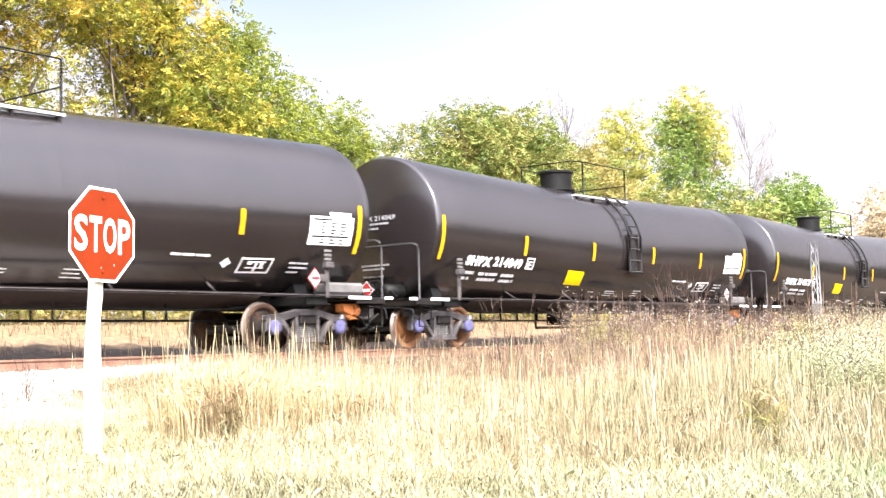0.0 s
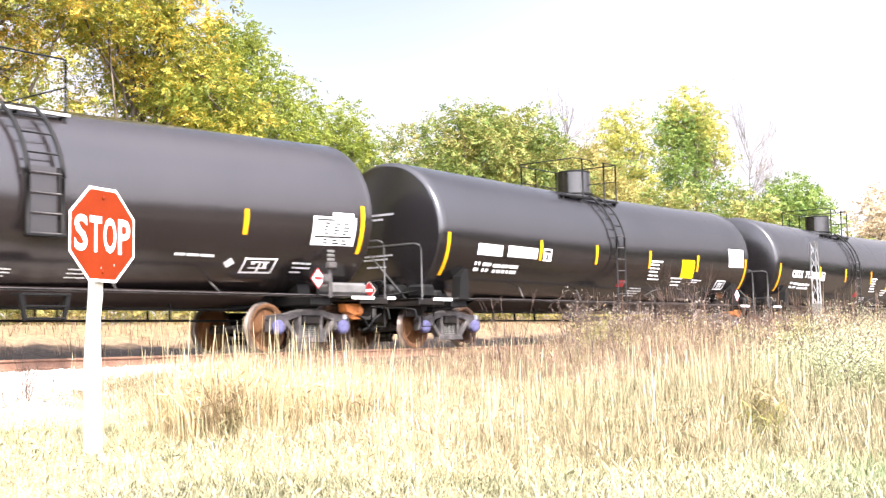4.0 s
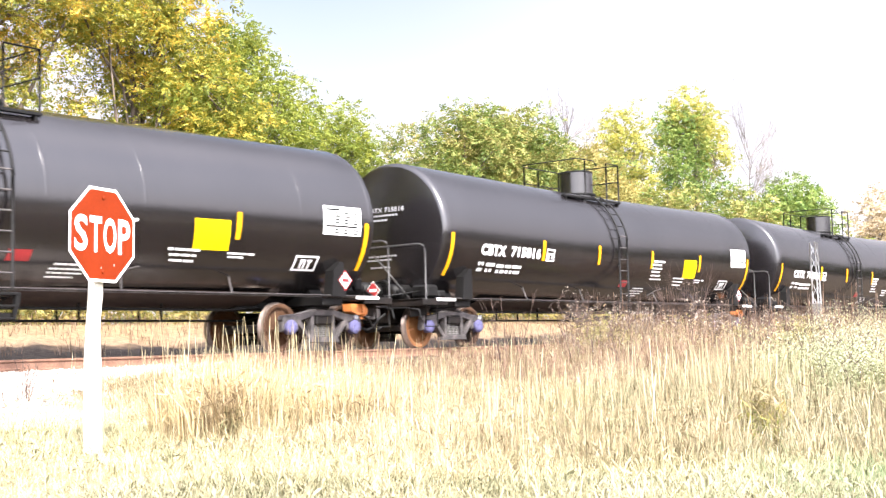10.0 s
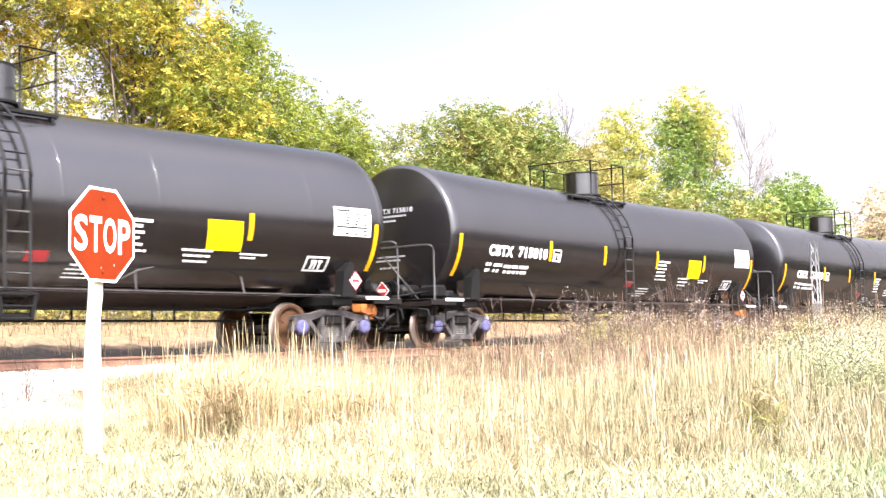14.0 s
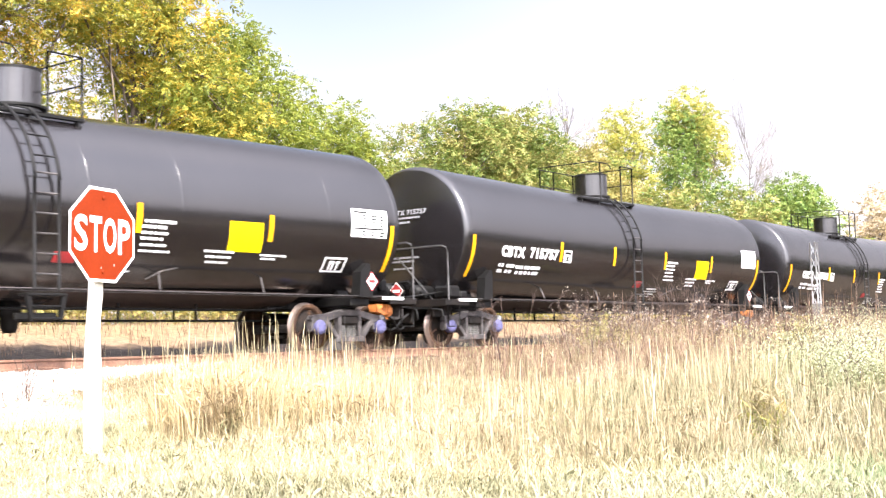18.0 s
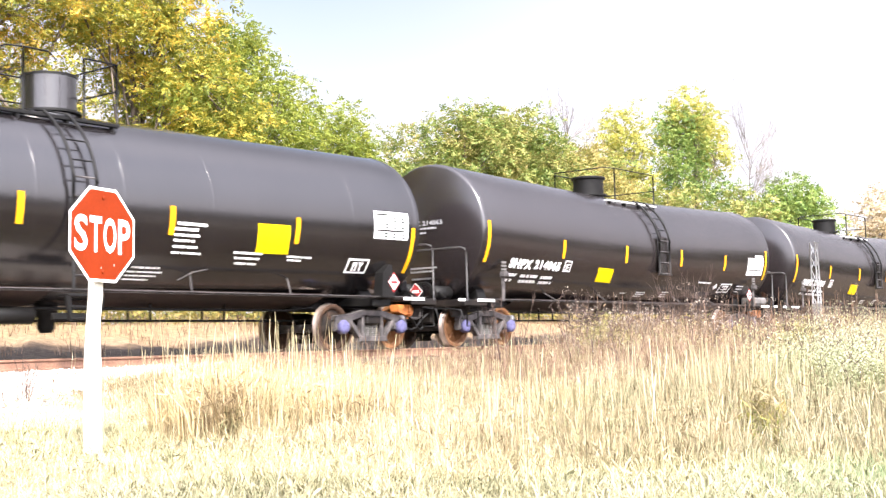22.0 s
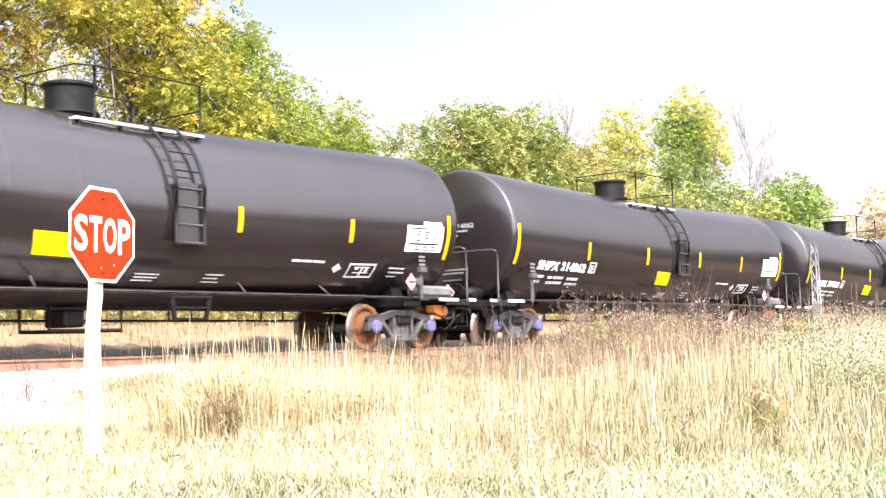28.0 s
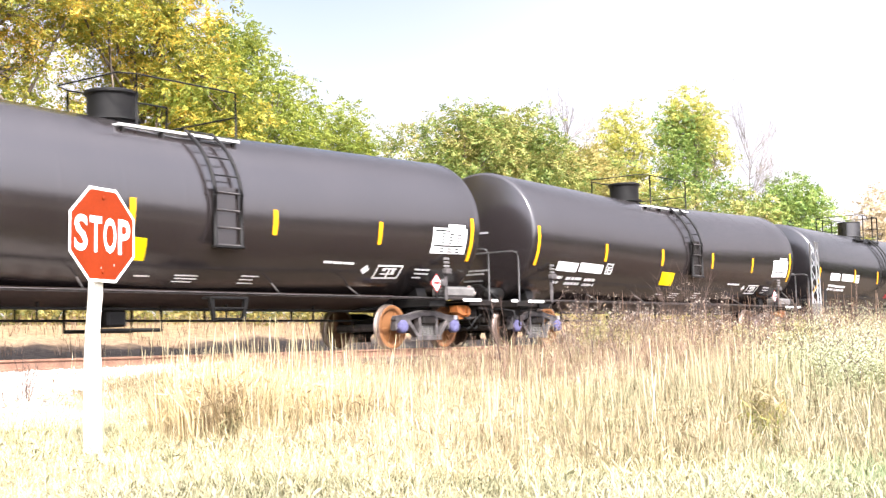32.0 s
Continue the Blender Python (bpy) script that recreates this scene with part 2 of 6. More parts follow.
LEAF_GOLD = leaf_mat("olive_gold_leaves", [(0.075, 0.105, 0.021), (0.135, 0.168, 0.030), (0.210, 0.232, 0.042), (0.305, 0.295, 0.050), (0.460, 0.385, 0.058), (0.610, 0.405, 0.064), (0.630, 0.345, 0.056)], 0.40, single=0.48)
LEAF_MIX = leaf_mat("green_turning_leaves", [(0.049, 0.092, 0.019), (0.095, 0.143, 0.030), (0.172, 0.200, 0.044), (0.291, 0.255, 0.079), (0.409, 0.305, 0.132)], 0.32, single=0.48)
LEAF_YELLOW = leaf_mat("yellow_turning_leaves", [(0.133, 0.169, 0.040), (0.256, 0.269, 0.058), (0.400, 0.359, 0.081), (0.534, 0.438, 0.119)], 0.38, single=0.48)
LEAF_GREEN = leaf_mat("mid_green_leaves", [(0.057, 0.107, 0.030), (0.115, 0.187, 0.040), (0.200, 0.256, 0.061), (0.317, 0.326, 0.081)], 0.35, single=0.48)
LEAF_OLIVE = leaf_mat("olive_leaves", [(0.077, 0.117, 0.020), (0.138, 0.183, 0.030), (0.231, 0.257, 0.040), (0.354, 0.336, 0.053)], 0.38, single=0.48)
LEAF_TAN = leaf_mat("olive_tan_leaves", [(0.108, 0.124, 0.036), (0.197, 0.187, 0.052), (0.321, 0.255, 0.079), (0.429, 0.308, 0.110)], 0.35, single=0.48)
LEAF_PEACH = leaf_mat("pale_tan_leaves", [(0.30, 0.25, 0.15), (0.46, 0.38, 0.25), (0.52, 0.44, 0.32)], 0.35)
# darkened like the shaded side of the woods that the tanks reflect
FARWOOD = leaf_mat("shaded_far_wood_leaves", [(0.02, 0.035, 0.01), (0.04, 0.055, 0.018), (0.07, 0.07, 0.025)], 0.05)


def ground_mat():
    """Soil, straw litter and gravel, mixed by how far the ground lies from the track. The train's shade is painted in
    as a dark strip.
    """
    m = bpy.data.materials.new("verge_ground")
    m.use_nodes = True
    nt = m.node_tree
    n, ln = nt.nodes, nt.links
    p = n["Principled BSDF"]
    p.inputs["Roughness"].default_value = 0.95
    p.inputs["Specular IOR Level"].default_value = 0.2
    tc = n.new("ShaderNodeTexCoord")
    sep = n.new("ShaderNodeSeparateXYZ")
    ln.new(tc.outputs["Object"], sep.inputs[0])
    wob = n.new("ShaderNodeTexNoise")
    wob.inputs["Scale"].default_value, wob.inputs["Detail"].default_value = 0.8, 5
    ln.new(tc.outputs["Object"], wob.inputs["Vector"])
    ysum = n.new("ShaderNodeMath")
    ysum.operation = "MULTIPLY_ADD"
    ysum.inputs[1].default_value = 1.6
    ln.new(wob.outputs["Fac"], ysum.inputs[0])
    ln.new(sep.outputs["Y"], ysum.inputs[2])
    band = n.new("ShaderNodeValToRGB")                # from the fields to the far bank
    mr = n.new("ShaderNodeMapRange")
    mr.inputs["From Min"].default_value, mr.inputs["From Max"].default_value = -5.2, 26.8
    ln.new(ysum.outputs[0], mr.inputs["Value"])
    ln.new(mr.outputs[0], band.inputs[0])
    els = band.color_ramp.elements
    # unseen fields on the camera's side, kept dark to dim the tanks' reflections
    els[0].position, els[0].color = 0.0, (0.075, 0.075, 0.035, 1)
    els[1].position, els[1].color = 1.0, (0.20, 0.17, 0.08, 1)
    # 0.73 to 0.84: the train's shade on ballast and bank foot, painted dark
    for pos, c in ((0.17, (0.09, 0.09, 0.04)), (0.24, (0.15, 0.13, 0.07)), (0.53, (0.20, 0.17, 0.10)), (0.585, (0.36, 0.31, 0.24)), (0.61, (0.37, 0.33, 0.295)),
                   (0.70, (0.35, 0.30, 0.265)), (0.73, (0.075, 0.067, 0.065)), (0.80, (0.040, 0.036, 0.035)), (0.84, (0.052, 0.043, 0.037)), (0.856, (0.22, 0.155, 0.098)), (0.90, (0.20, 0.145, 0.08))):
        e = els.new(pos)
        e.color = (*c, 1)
    fine = n.new("ShaderNodeTexVoronoi")
    fine.inputs["Scale"].default_value = 22
    ln.new(tc.outputs["Object"], fine.inputs["Vector"])
    grain = n.new("ShaderNodeTexNoise")
    grain.inputs["Scale"].default_value, grain.inputs["Detail"].default_value = 7, 8
    ln.new(tc.outputs["Object"], grain.inputs["Vector"])
    hsv = n.new("ShaderNodeHueSaturation")
    mr2 = n.new("ShaderNodeMapRange")
    mr2.inputs["From Min"].default_value, mr2.inputs["From Max"].default_value = 0.3, 0.7
    mr2.inputs["To Min"].default_value, mr2.inputs["To Max"].default_value = 0.65, 1.25
    ln.new(grain.outputs["Fac"], mr2.inputs["Value"])
    ln.new(mr2.outputs[0], hsv.inputs["Value"])
    # soil under the tall grass, darkened for the shaded gaps and dimmer tank reflections
    far = n.new("ShaderNodeMapRange")
    far.inputs["From Min"].default_value, far.inputs["From Max"].default_value = 8.2, 11.0
    ln.new(sep.outputs["X"], far.inputs["Value"])
    near = n.new("ShaderNodeMapRange")
    near.inputs["From Min"].default_value, near.inputs["From Max"].default_value = 11.5, 13.5
    near.inputs["To Min"].default_value, near.inputs["To Max"].default_value = 1.0, 0.0
    ln.new(ysum.outputs[0], near.inputs["Value"])
    both = n.new("ShaderNodeMath")
    both.operation = "MULTIPLY"
    ln.new(far.outputs[0], both.inputs[0])
    ln.new(near.outputs[0], both.inputs[1])
    soil = n.new("ShaderNodeMixRGB")
    soil.inputs[2].default_value = (0.062, 0.047, 0.027, 1)
    ln.new(both.outputs[0], soil.inputs[0])
    ln.new(band.outputs[0], soil.inputs[1])
    shoulder = n.new("ShaderNodeMapRange")              # bare gravel only near the crossing; dirt beyond, dark to dim belly reflections
    shoulder.inputs["From Min"].default_value, shoulder.inputs["From Max"].default_value = 12.5, 15.5
    ln.new(sep.outputs["X"], shoulder.inputs["Value"])
    side = n.new("ShaderNodeMapRange")
    side.inputs["From Min"].default_value, side.inputs["From Max"].default_value = 17.9, 18.7
    side.inputs["To Min"].default_value, side.inputs["To Max"].default_value = 1.0, 0.0
    ln.new(ysum.outputs[0], side.inputs["Value"])
    weedy = n.new("ShaderNodeMath")
    weedy.operation = "MULTIPLY"
    ln.new(shoulder.outputs[0], weedy.inputs[0])
    ln.new(side.outputs[0], weedy.inputs[1])
    dirt = n.new("ShaderNodeMixRGB")
    dirt.inputs[2].default_value = (0.085, 0.064, 0.042, 1)
    ln.new(weedy.outputs[0], dirt.inputs[0])
    ln.new(soil.outputs[0], dirt.inputs[1])
    # unseen ground by the road, kept dark to dim reflections in the tank heads
    lane = n.new("ShaderNodeMapRange")
    lane.inputs["From Min"].default_value, lane.inputs["From Max"].default_value = 2.4, 0.8
    ln.new(sep.outputs["X"], lane.inputs["Value"])
    worn = n.new("ShaderNodeMixRGB")
    worn.inputs[2].default_value = (0.055, 0.052, 0.048, 1)
    ln.new(lane.outputs[0], worn.inputs[0])
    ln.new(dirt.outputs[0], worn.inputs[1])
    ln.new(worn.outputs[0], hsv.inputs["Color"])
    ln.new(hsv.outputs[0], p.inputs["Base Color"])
    b = n.new("ShaderNodeBump")
    b.inputs["Strength"].default_value, b.inputs["Distance"].default_value = 0.7, 0.03
    ln.new(fine.outputs["Distance"], b.inputs["Height"])
    ln.new(b.outputs[0], p.inputs["Normal"])
    return m


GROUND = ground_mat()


# ---- mesh helpers ----
def mesh_np(name, verts, faces, material, smooth=False):
    """A mesh from an array of corners and an array of faces with equally many corners."""
    me = bpy.data.meshes.new(name)
    verts = np.asarray(verts, dtype=np.float32)
    faces = np.asarray(faces, dtype=np.int32)
    me.vertices.add(len(verts))
    me.vertices.foreach_set("co", verts.ravel())
    k = faces.shape[1]
    me.loops.add(faces.size)
    me.loops.foreach_set("vertex_index", faces.ravel())
    me.polygons.add(len(faces))
    me.polygons.foreach_set("loop_start", np.arange(0, faces.size, k, dtype=np.int32))
    me.polygons.foreach_set("loop_total", np.full(len(faces), k, dtype=np.int32))
    if smooth:
        me.polygons.foreach_set("use_smooth", np.ones(len(faces), dtype=bool))
    me.update(calc_edges=True)
    me.materials.append(material)
    return me


def link(name, me, parent=None, label="", m=None):
    ob = new(name, me)
    if parent is not None:
        ob.parent = parent
    if m is not None:
        ob.matrix_basis = m
    return tagged(ob, label)


def part(name, bm, material, parent=None, label="", smooth=None):
    me = bpy.data.meshes.new(name)
    bm.normal_update()
    if smooth is not None:
        for f in bm.faces:
            f.smooth = True
        for e in bm.edges:
            if len(e.link_faces) == 2 and e.calc_face_angle() > smooth:
                e.smooth = False
    bm.to_mesh(me)
    bm.free()
    for mm in (material if isinstance(material, (list, tuple)) else (material,)):
        me.materials.append(mm)
    return link(name, me, parent, label)


def add_box(bm, x0, x1, y0, y1, z0, z1, bevel=0.0, index=0):
    r = bmesh.ops.create_cube(bm, size=1.0, matrix=Matrix.Translation(((x0 + x1) / 2, (y0 + y1) / 2, (z0 + z1) / 2)) @ Matrix.Diagonal((x1 - x0, y1 - y0, z1 - z0, 1)))
    vs = r["verts"]
    fs = {f for v in vs for f in v.link_faces}
    for f in fs:
        f.material_index = index
    if bevel:
        es = list({e for v in vs for e in v.link_edges})
        bmesh.ops.bevel(bm, geom=es, offset=bevel, segments=1, affect="EDGES")


def add_tube(bm, points, radius, sides=8, cap=True):
    """A pipe along points."""
    pts = [Vector(p) for p in points]
    rings = []
    up = Vector((0.123, 0.31, 0.94)).normalized()
    for i, p in enumerate(pts):
        d = (pts[min(i + 1, len(pts) - 1)] - pts[max(i - 1, 0)]).normalized()
        a = d.cross(up)
        if a.length < 0.2:
            a = d.cross(Vector((1, 0, 0)))
        a.normalize()
        b = d.cross(a)
        r = radius[i] if isinstance(radius, (list, tuple)) else radius
        rings.append([bm.verts.new(p + (a * math.cos(t) + b * math.sin(t)) * r) for t in (2 * math.pi * k / sides for k in range(sides))])
    for r0, r1 in zip(rings, rings[1:]):
        for k in range(sides):
            f = bm.faces.new((r0[k], r0[(k + 1) % sides], r1[(k + 1) % sides], r1[k]))
            f.smooth = True
    if cap:
        bm.faces.new(rings[0])
        bm.faces.new(list(reversed(rings[-1])))


def add_lathe(bm, profile, centre, axis="Z", sides=32, index=0):
    """Turns (radius, along) pairs about an axis through centre."""
    c = Vector(centre)
    rings = []
    for r, h in profile:
        ring = []
        for k in range(sides):
            t = 2 * math.pi * k / sides
            u, v = r * math.cos(t), r * math.sin(t)
            o = Vector((u, v, h)) if axis == "Z" else Vector((u, h, v)) if axis == "Y" else Vector((h, u, v))
            ring.append(bm.verts.new(c + o))
        rings.append(ring)
    for r0, r1 in zip(rings, rings[1:]):
        for k in range(sides):
            f = bm.faces.new((r0[k], r0[(k + 1) % sides], r1[(k + 1) % sides], r1[k]))
            f.material_index = index
            f.smooth = True
    for ring in (rings[0], rings[-1]):
        bm.faces.new(ring).material_index = index
    bmesh.ops.recalc_face_normals(bm, faces=bm.faces)


def add_prism(bm, outline, y0, y1, index=0):
    """An outline in x, z pushed from y0 to y1."""
    a = [bm.verts.new((x, y0, z)) for x, z in outline]
    b = [bm.verts.new((x, y1, z)) for x, z in outline]
    n = len(outline)
    fs = [bm.faces.new(a), bm.faces.new(list(reversed(b)))]
    for k in range(n):
        fs.append(bm.faces.new((a[k], b[k], b[(k + 1) % n], a[(k + 1) % n])))
    for f in fs:
        f.material_index = index
    bmesh.ops.recalc_face_normals(bm, faces=fs)


# ---- the lie of the land ----
TRACK_Y = 17.23
PROFILE_Y = [-4000, -60, -8, 0, 3, 6, 10, 12.6, 13.6, 14.6, 15.5, 15.9, 18.6, 19.2, 20.0, 21.2, 22.0, 23.0, 24.5, 60, 4000]
PROFILE_Z = [-1.6, -1.4, -1.15, -1.02, -0.86, -0.77, -0.70, -0.60, -0.47, -0.33, -0.21, -0.19, -0.19, -0.22, -0.02, 0.26, 0.44, 0.68, 0.80, 0.9, 1.2]


def height(x, y):
    base = np.interp(y, PROFILE_Y, PROFILE_Z)
    lump = 0.05 * np.sin(x * 0.9 + 1.3 * np.sin(y * 0.7)) * np.cos(y * 1.1 + 0.4 * x)
    bank = 0.05 * np.sin(x * 0.9 + 2.0) + 0.04 * np.sin(x * 3.1) + 0.03 * np.sin(x * 8.3 + 1.0)
    onbank = np.exp(-((y - 21.6) / 0.9) ** 2)
    flat = 1.0 - np.exp(-((y - 17.2) / 1.9) ** 4)
    return base + lump * flat * np.exp(-(np.abs(y) / 200) ** 2) + bank * onbank


def build_ground():
    xs = np.unique(np.concatenate([np.array([-4000, -1200, -400, -150, -60, -20]), np.arange(-10, 62, 0.22), np.arange(62, 130, 2.0), np.array([150, 250, 400, 700, 1500, 4000])]))
    ys = np.unique(np.concatenate([np.array([-4000, -1200, -400, -150, -60, -20]), np.arange(-8, 24, 0.22), np.arange(24, 60, 1.5), np.array([70, 100, 160, 300, 700, 1500, 4000])]))
    gx, gy = np.meshgrid(xs, ys)
    gz = height(gx, gy)
    v = np.stack([gx, gy, gz], -1).reshape(-1, 3)
    nx, ny = len(xs), len(ys)
    i = (np.arange(ny - 1)[:, None] * nx + np.arange(nx - 1)[None, :]).ravel()
    f = np.stack([i, i + 1, i + 1 + nx, i + nx], 1)
    tagged(link("ground", mesh_np("ground", v, f, GROUND, True)), "verge of straw litter, pale gravel and tan dirt bank, train shade painted in", "ground", kind="structure")


build_ground()


def rail_mesh(x0, x1):
    prof = [(-0.07, -0.17), (0.07, -0.17), (0.07, -0.155), (0.012, -0.13), (0.010, -0.045), (0.036, -0.032), (0.036, -0.006), (0.028, 0.0), (-0.028, 0.0), (-0.036, -0.006), (-0.036, -0.032), (-0.010, -0.045), (-0.012, -0.13), (-0.07, -0.155)]
    bm = bmesh.new()
    a = [bm.verts.new((x0, y, z)) for y, z in prof]
    b = [bm.verts.new((x1, y, z)) for y, z in prof]
    n = len(prof)
    for k in range(n):
        f = bm.faces.new((a[k], a[(k + 1) % n], b[(k + 1) % n], b[k]))
        f.material_index = 1 if k == 7 else 0
    bm.faces.new(list(reversed(a)))
    bm.faces.new(b)
    return bm


def build_track():
    track = tagged(new("railway_track"), "single railway track with rusty rails on pale ballast", "railway track", kind="structure")
    track.location = (0, TRACK_Y, 0)
    for y in (-0.755, 0.755):
        r = part("rail", rail_mesh(-250, 620), [RAILM, RAILTOP], track)
        r.location = (0, y, 0)
    bm = bmesh.new()
    add_box(bm, -0.115, 0.115, -1.3, 1.3, -0.38, -0.172, 0.012)
    tie = part("tie", bm, TIE, track)
    for k in range(1, 116):
        o = new("tie", tie.data)
        o.parent = track
        o.location = (4 + 0.52 * k + 0.03 * math.sin(k * 7.1), 0.04 * math.sin(k * 3.3), 0.006 * math.sin(k * 5.7))
    tie.location = (4, 0, 0)
    rng = np.random.default_rng(3)
    corners = np.array([(-0.115, -1.3, -0.38), (0.115, -1.3, -0.38), (0.115, 1.3, -0.38), (-0.115, 1.3, -0.38), (-0.115, -1.3, -0.172), (0.115, -1.3, -0.172), (0.115, 1.3, -0.172), (-0.115, 1.3, -0.172)])
    quads = np.array([(0, 3, 2, 1), (4, 5, 6, 7), (0, 1, 5, 4), (1, 2, 6, 5), (2, 3, 7, 6), (3, 0, 4, 7)])
    xs = np.concatenate([np.arange(-60, 3.9, 0.52), np.arange(64.4, 200, 0.52)])
    v = (corners[None] + np.stack([xs, rng.normal(0, 0.03, len(xs)), np.zeros(len(xs))], 1)[:, None]).reshape(-1, 3)
    f = (quads[None] + 8 * np.arange(len(xs))[:, None, None]).reshape(-1, 4)
    tagged(link("distant_ties", mesh_np("distant_ties", v, f, TIE), track), kind="stuff")
    # ballast stones on the shoulder
    n = 9000
    x = 6 + 8.5 * rng.random(n) ** 1.3
    y = np.where(rng.random(n) < 0.95, rng.uniform(12.8, 15.9, n), rng.uniform(15.9, 18.8, n))
    keep = rng.random(n) < np.clip((y - 12.3) / 1.6, 0.1, 1)
    x, y = x[keep], y[keep]
    n = len(x)
    octa = np.array([(1, 0, 0), (0, 1, 0), (-1, 0, 0), (0, -1, 0), (0, 0, 0.8), (0, 0, -0.8)], float)
    tri = np.array([(0, 1, 4), (1, 2, 4), (2, 3, 4), (3, 0, 4), (1, 0, 5), (2, 1, 5), (3, 2, 5), (0, 3, 5)])
    s = rng.uniform(0.02, 0.05, (n, 1, 1))
    jit = octa[None] * s * rng.uniform(0.6, 1.3, (n, 6, 1)) + rng.normal(0, 0.006, (n, 6, 3))
    v = jit + np.stack([x, y, height(x, y) + 0.012], 1)[:, None]
    f = (tri[None] + 6 * np.arange(n)[:, None, None]).reshape(-1, 3)
    tagged(link("ballast_stones", mesh_np("ballast_stones", v.reshape(-1, 3), f, STONE)), "pale crushed stone ballast along the track", "ballast", kind="stuff")


build_track()


# ---- stop sign ----
def text_mesh(body, size, material, name="letter", extrude=0.0, bold=0.0, space=1.0):
    cu = bpy.data.curves.new(name, "FONT")
    cu.body, cu.size, cu.extrude, cu.offset = body, size, extrude, bold
    cu.align_x, cu.align_y = "LEFT", "BOTTOM_BASELINE"
    cu.resolution_u, cu.space_character = 3, space
    tmp = new("tmp_text", cu)
    dg = bpy.context.evaluated_depsgraph_get()
    me = bpy.data.meshes.new_from_object(tmp.evaluated_get(dg))
    bpy.data.objects.remove(tmp)
    bpy.data.curves.remove(cu)
    me.materials.clear()
    me.materials.append(material)
    return me


def fit_text(me, width, high):
    """Scales a text mesh to a width and height, its lower left corner at the origin."""
    co = np.empty(len(me.vertices) * 3, dtype=np.float32)
    me.vertices.foreach_get("co", co)
    co = co.reshape(-1, 3)
    lo, hi = co.min(0), co.max(0)
    co[:, 0] = (co[:, 0] - lo[0]) / (hi[0] - lo[0]) * width
    co[:, 1] = (co[:, 1] - lo[1]) / (hi[1] - lo[1]) * high
    return co


def build_stop_sign():
    sx, sy = 6.124, 8.110
    sign = tagged(new("stop_sign"), "red octagonal stop sign on a pale weathered wooden post", "stop sign")
    sign.location = (sx, sy, float(height(np.array(sx), np.array(sy))) - 0.02)
    base = sign.location.z
    bm = bmesh.new()
    # squared timber, slightly bowed
    levels = [(0.0, -0.048, 0.080), (0.35, -0.046, 0.077), (0.75, -0.044, 0.074), (1.0, -0.042, 0.064), (1.12, -0.030, 0.062), (1.28, -0.012, 0.064), (1.55, 0.0, 0.064), (1.92, 0.012, 0.062)]
    rings = []
    for z, off, w in levels:
        c = 0.012
        ring = [(-w + c, -w), (w - c, -w), (w, -w + c), (w, w - c), (w - c, w), (-w + c, w), (-w, w - c), (-w, -w + c)]
        rings.append([bm.verts.new((off * 0.9 + 0.022 + a * 0.72, b * 0.7 + 0.10, z)) for a, b in ring])
    for r0, r1 in zip(rings, rings[1:]):
        for k in range(8):
            bm.faces.new((r0[k], r0[(k + 1) % 8], r1[(k + 1) % 8], r1[k]))
    bm.faces.new(rings[-1])
    bm.faces.new(list(reversed(rings[0])))
    part("post", bm, WOOD, sign, "pale weathered timber post", 0.9)
    # panel: 762 mm across flats
    cz = 0.997 - base
    turn = Matrix.Translation((0.012, 0, cz)) @ Matrix.Rotation(radians(11), 4, "Z") @ Matrix.Rotation(radians(1.0), 4, "Y")

    def octagon(af, y):
        r = af / 2 / math.cos(math.pi / 8)
        return [Vector((r * math.cos(a), y, r * math.sin(a))) for a in (math.pi / 8 + k * math.pi / 4 for k in range(8))]

    bm = bmesh.new()
    a, b = [bm.verts.new(v) for v in octagon(0.762, 0.0)], [bm.verts.new(v) for v in octagon(0.762, 0.003)]
    bm.faces.new(a)
    bm.faces.new(list(reversed(b)))
    for k in range(8):
        bm.faces.new((a[k], b[k], b[(k + 1) % 8], a[(k + 1) % 8]))
    bmesh.ops.recalc_face_normals(bm, faces=bm.faces)
    panel = part("panel", bm, ALU, sign, "white-bordered red octagonal sign panel")
    panel.matrix_basis = turn
    bm = bmesh.new()
    o, i = [bm.verts.new(v) for v in octagon(0.760, -0.001)], [bm.verts.new(v) for v in octagon(0.716, -0.001)]
    for k in range(8):
        bm.faces.new((o[k], o[(k + 1) % 8], i[(k + 1) % 8], i[k]))
    bmesh.ops.recalc_face_normals(bm, faces=bm.faces)
    part("border", bm, SIGNWHITE, panel, "white border")
    bm = bmesh.new()
    bm.faces.new([bm.verts.new(v) for v in octagon(0.716, -0.001)])
    part("red_field", bm, SIGNRED, panel, "red sign face")
    widths, x = {"S": 0.150, "T": 0.138, "O": 0.150, "P": 0.146}, -0.325
    for ch in "STOP":
        me = text_mesh(ch, 0.3, SIGNWHITE, bold=0.007)
        co = fit_text(me, widths[ch], 0.290)
        co = np.stack([co[:, 0] + x, np.full(len(co), -0.004), co[:, 1] - 0.146], 1)
        me.vertices.foreach_set("co", co.astype(np.float32).ravel())
        me.update()
        link("letter", me, panel, "white letter " + ch)
        x += widths[ch] + 0.021
    for z in (0.30, -0.30):
        bm = bmesh.new()
        add_lathe(bm, [(0.012, -0.010), (0.016, -0.006), (0.016, -0.002)], (0, 0, z), "Y", 8)
        part("bolt", bm, SIGNRED, panel)
    # grip marks low on the sheeting
    for k, (bx, bz, bl) in enumerate(((-0.02, -0.26, 0.018), (0.13, -0.23, 0.030))):
        bm = bmesh.new()
        add_box(bm, bx - 0.0025, bx + 0.0025, -0.0045, -0.0035, bz - bl * 0.6, bz)
        part("scratch", bm, SIGNWHITE, panel, "pale scratch")


build_stop_sign()


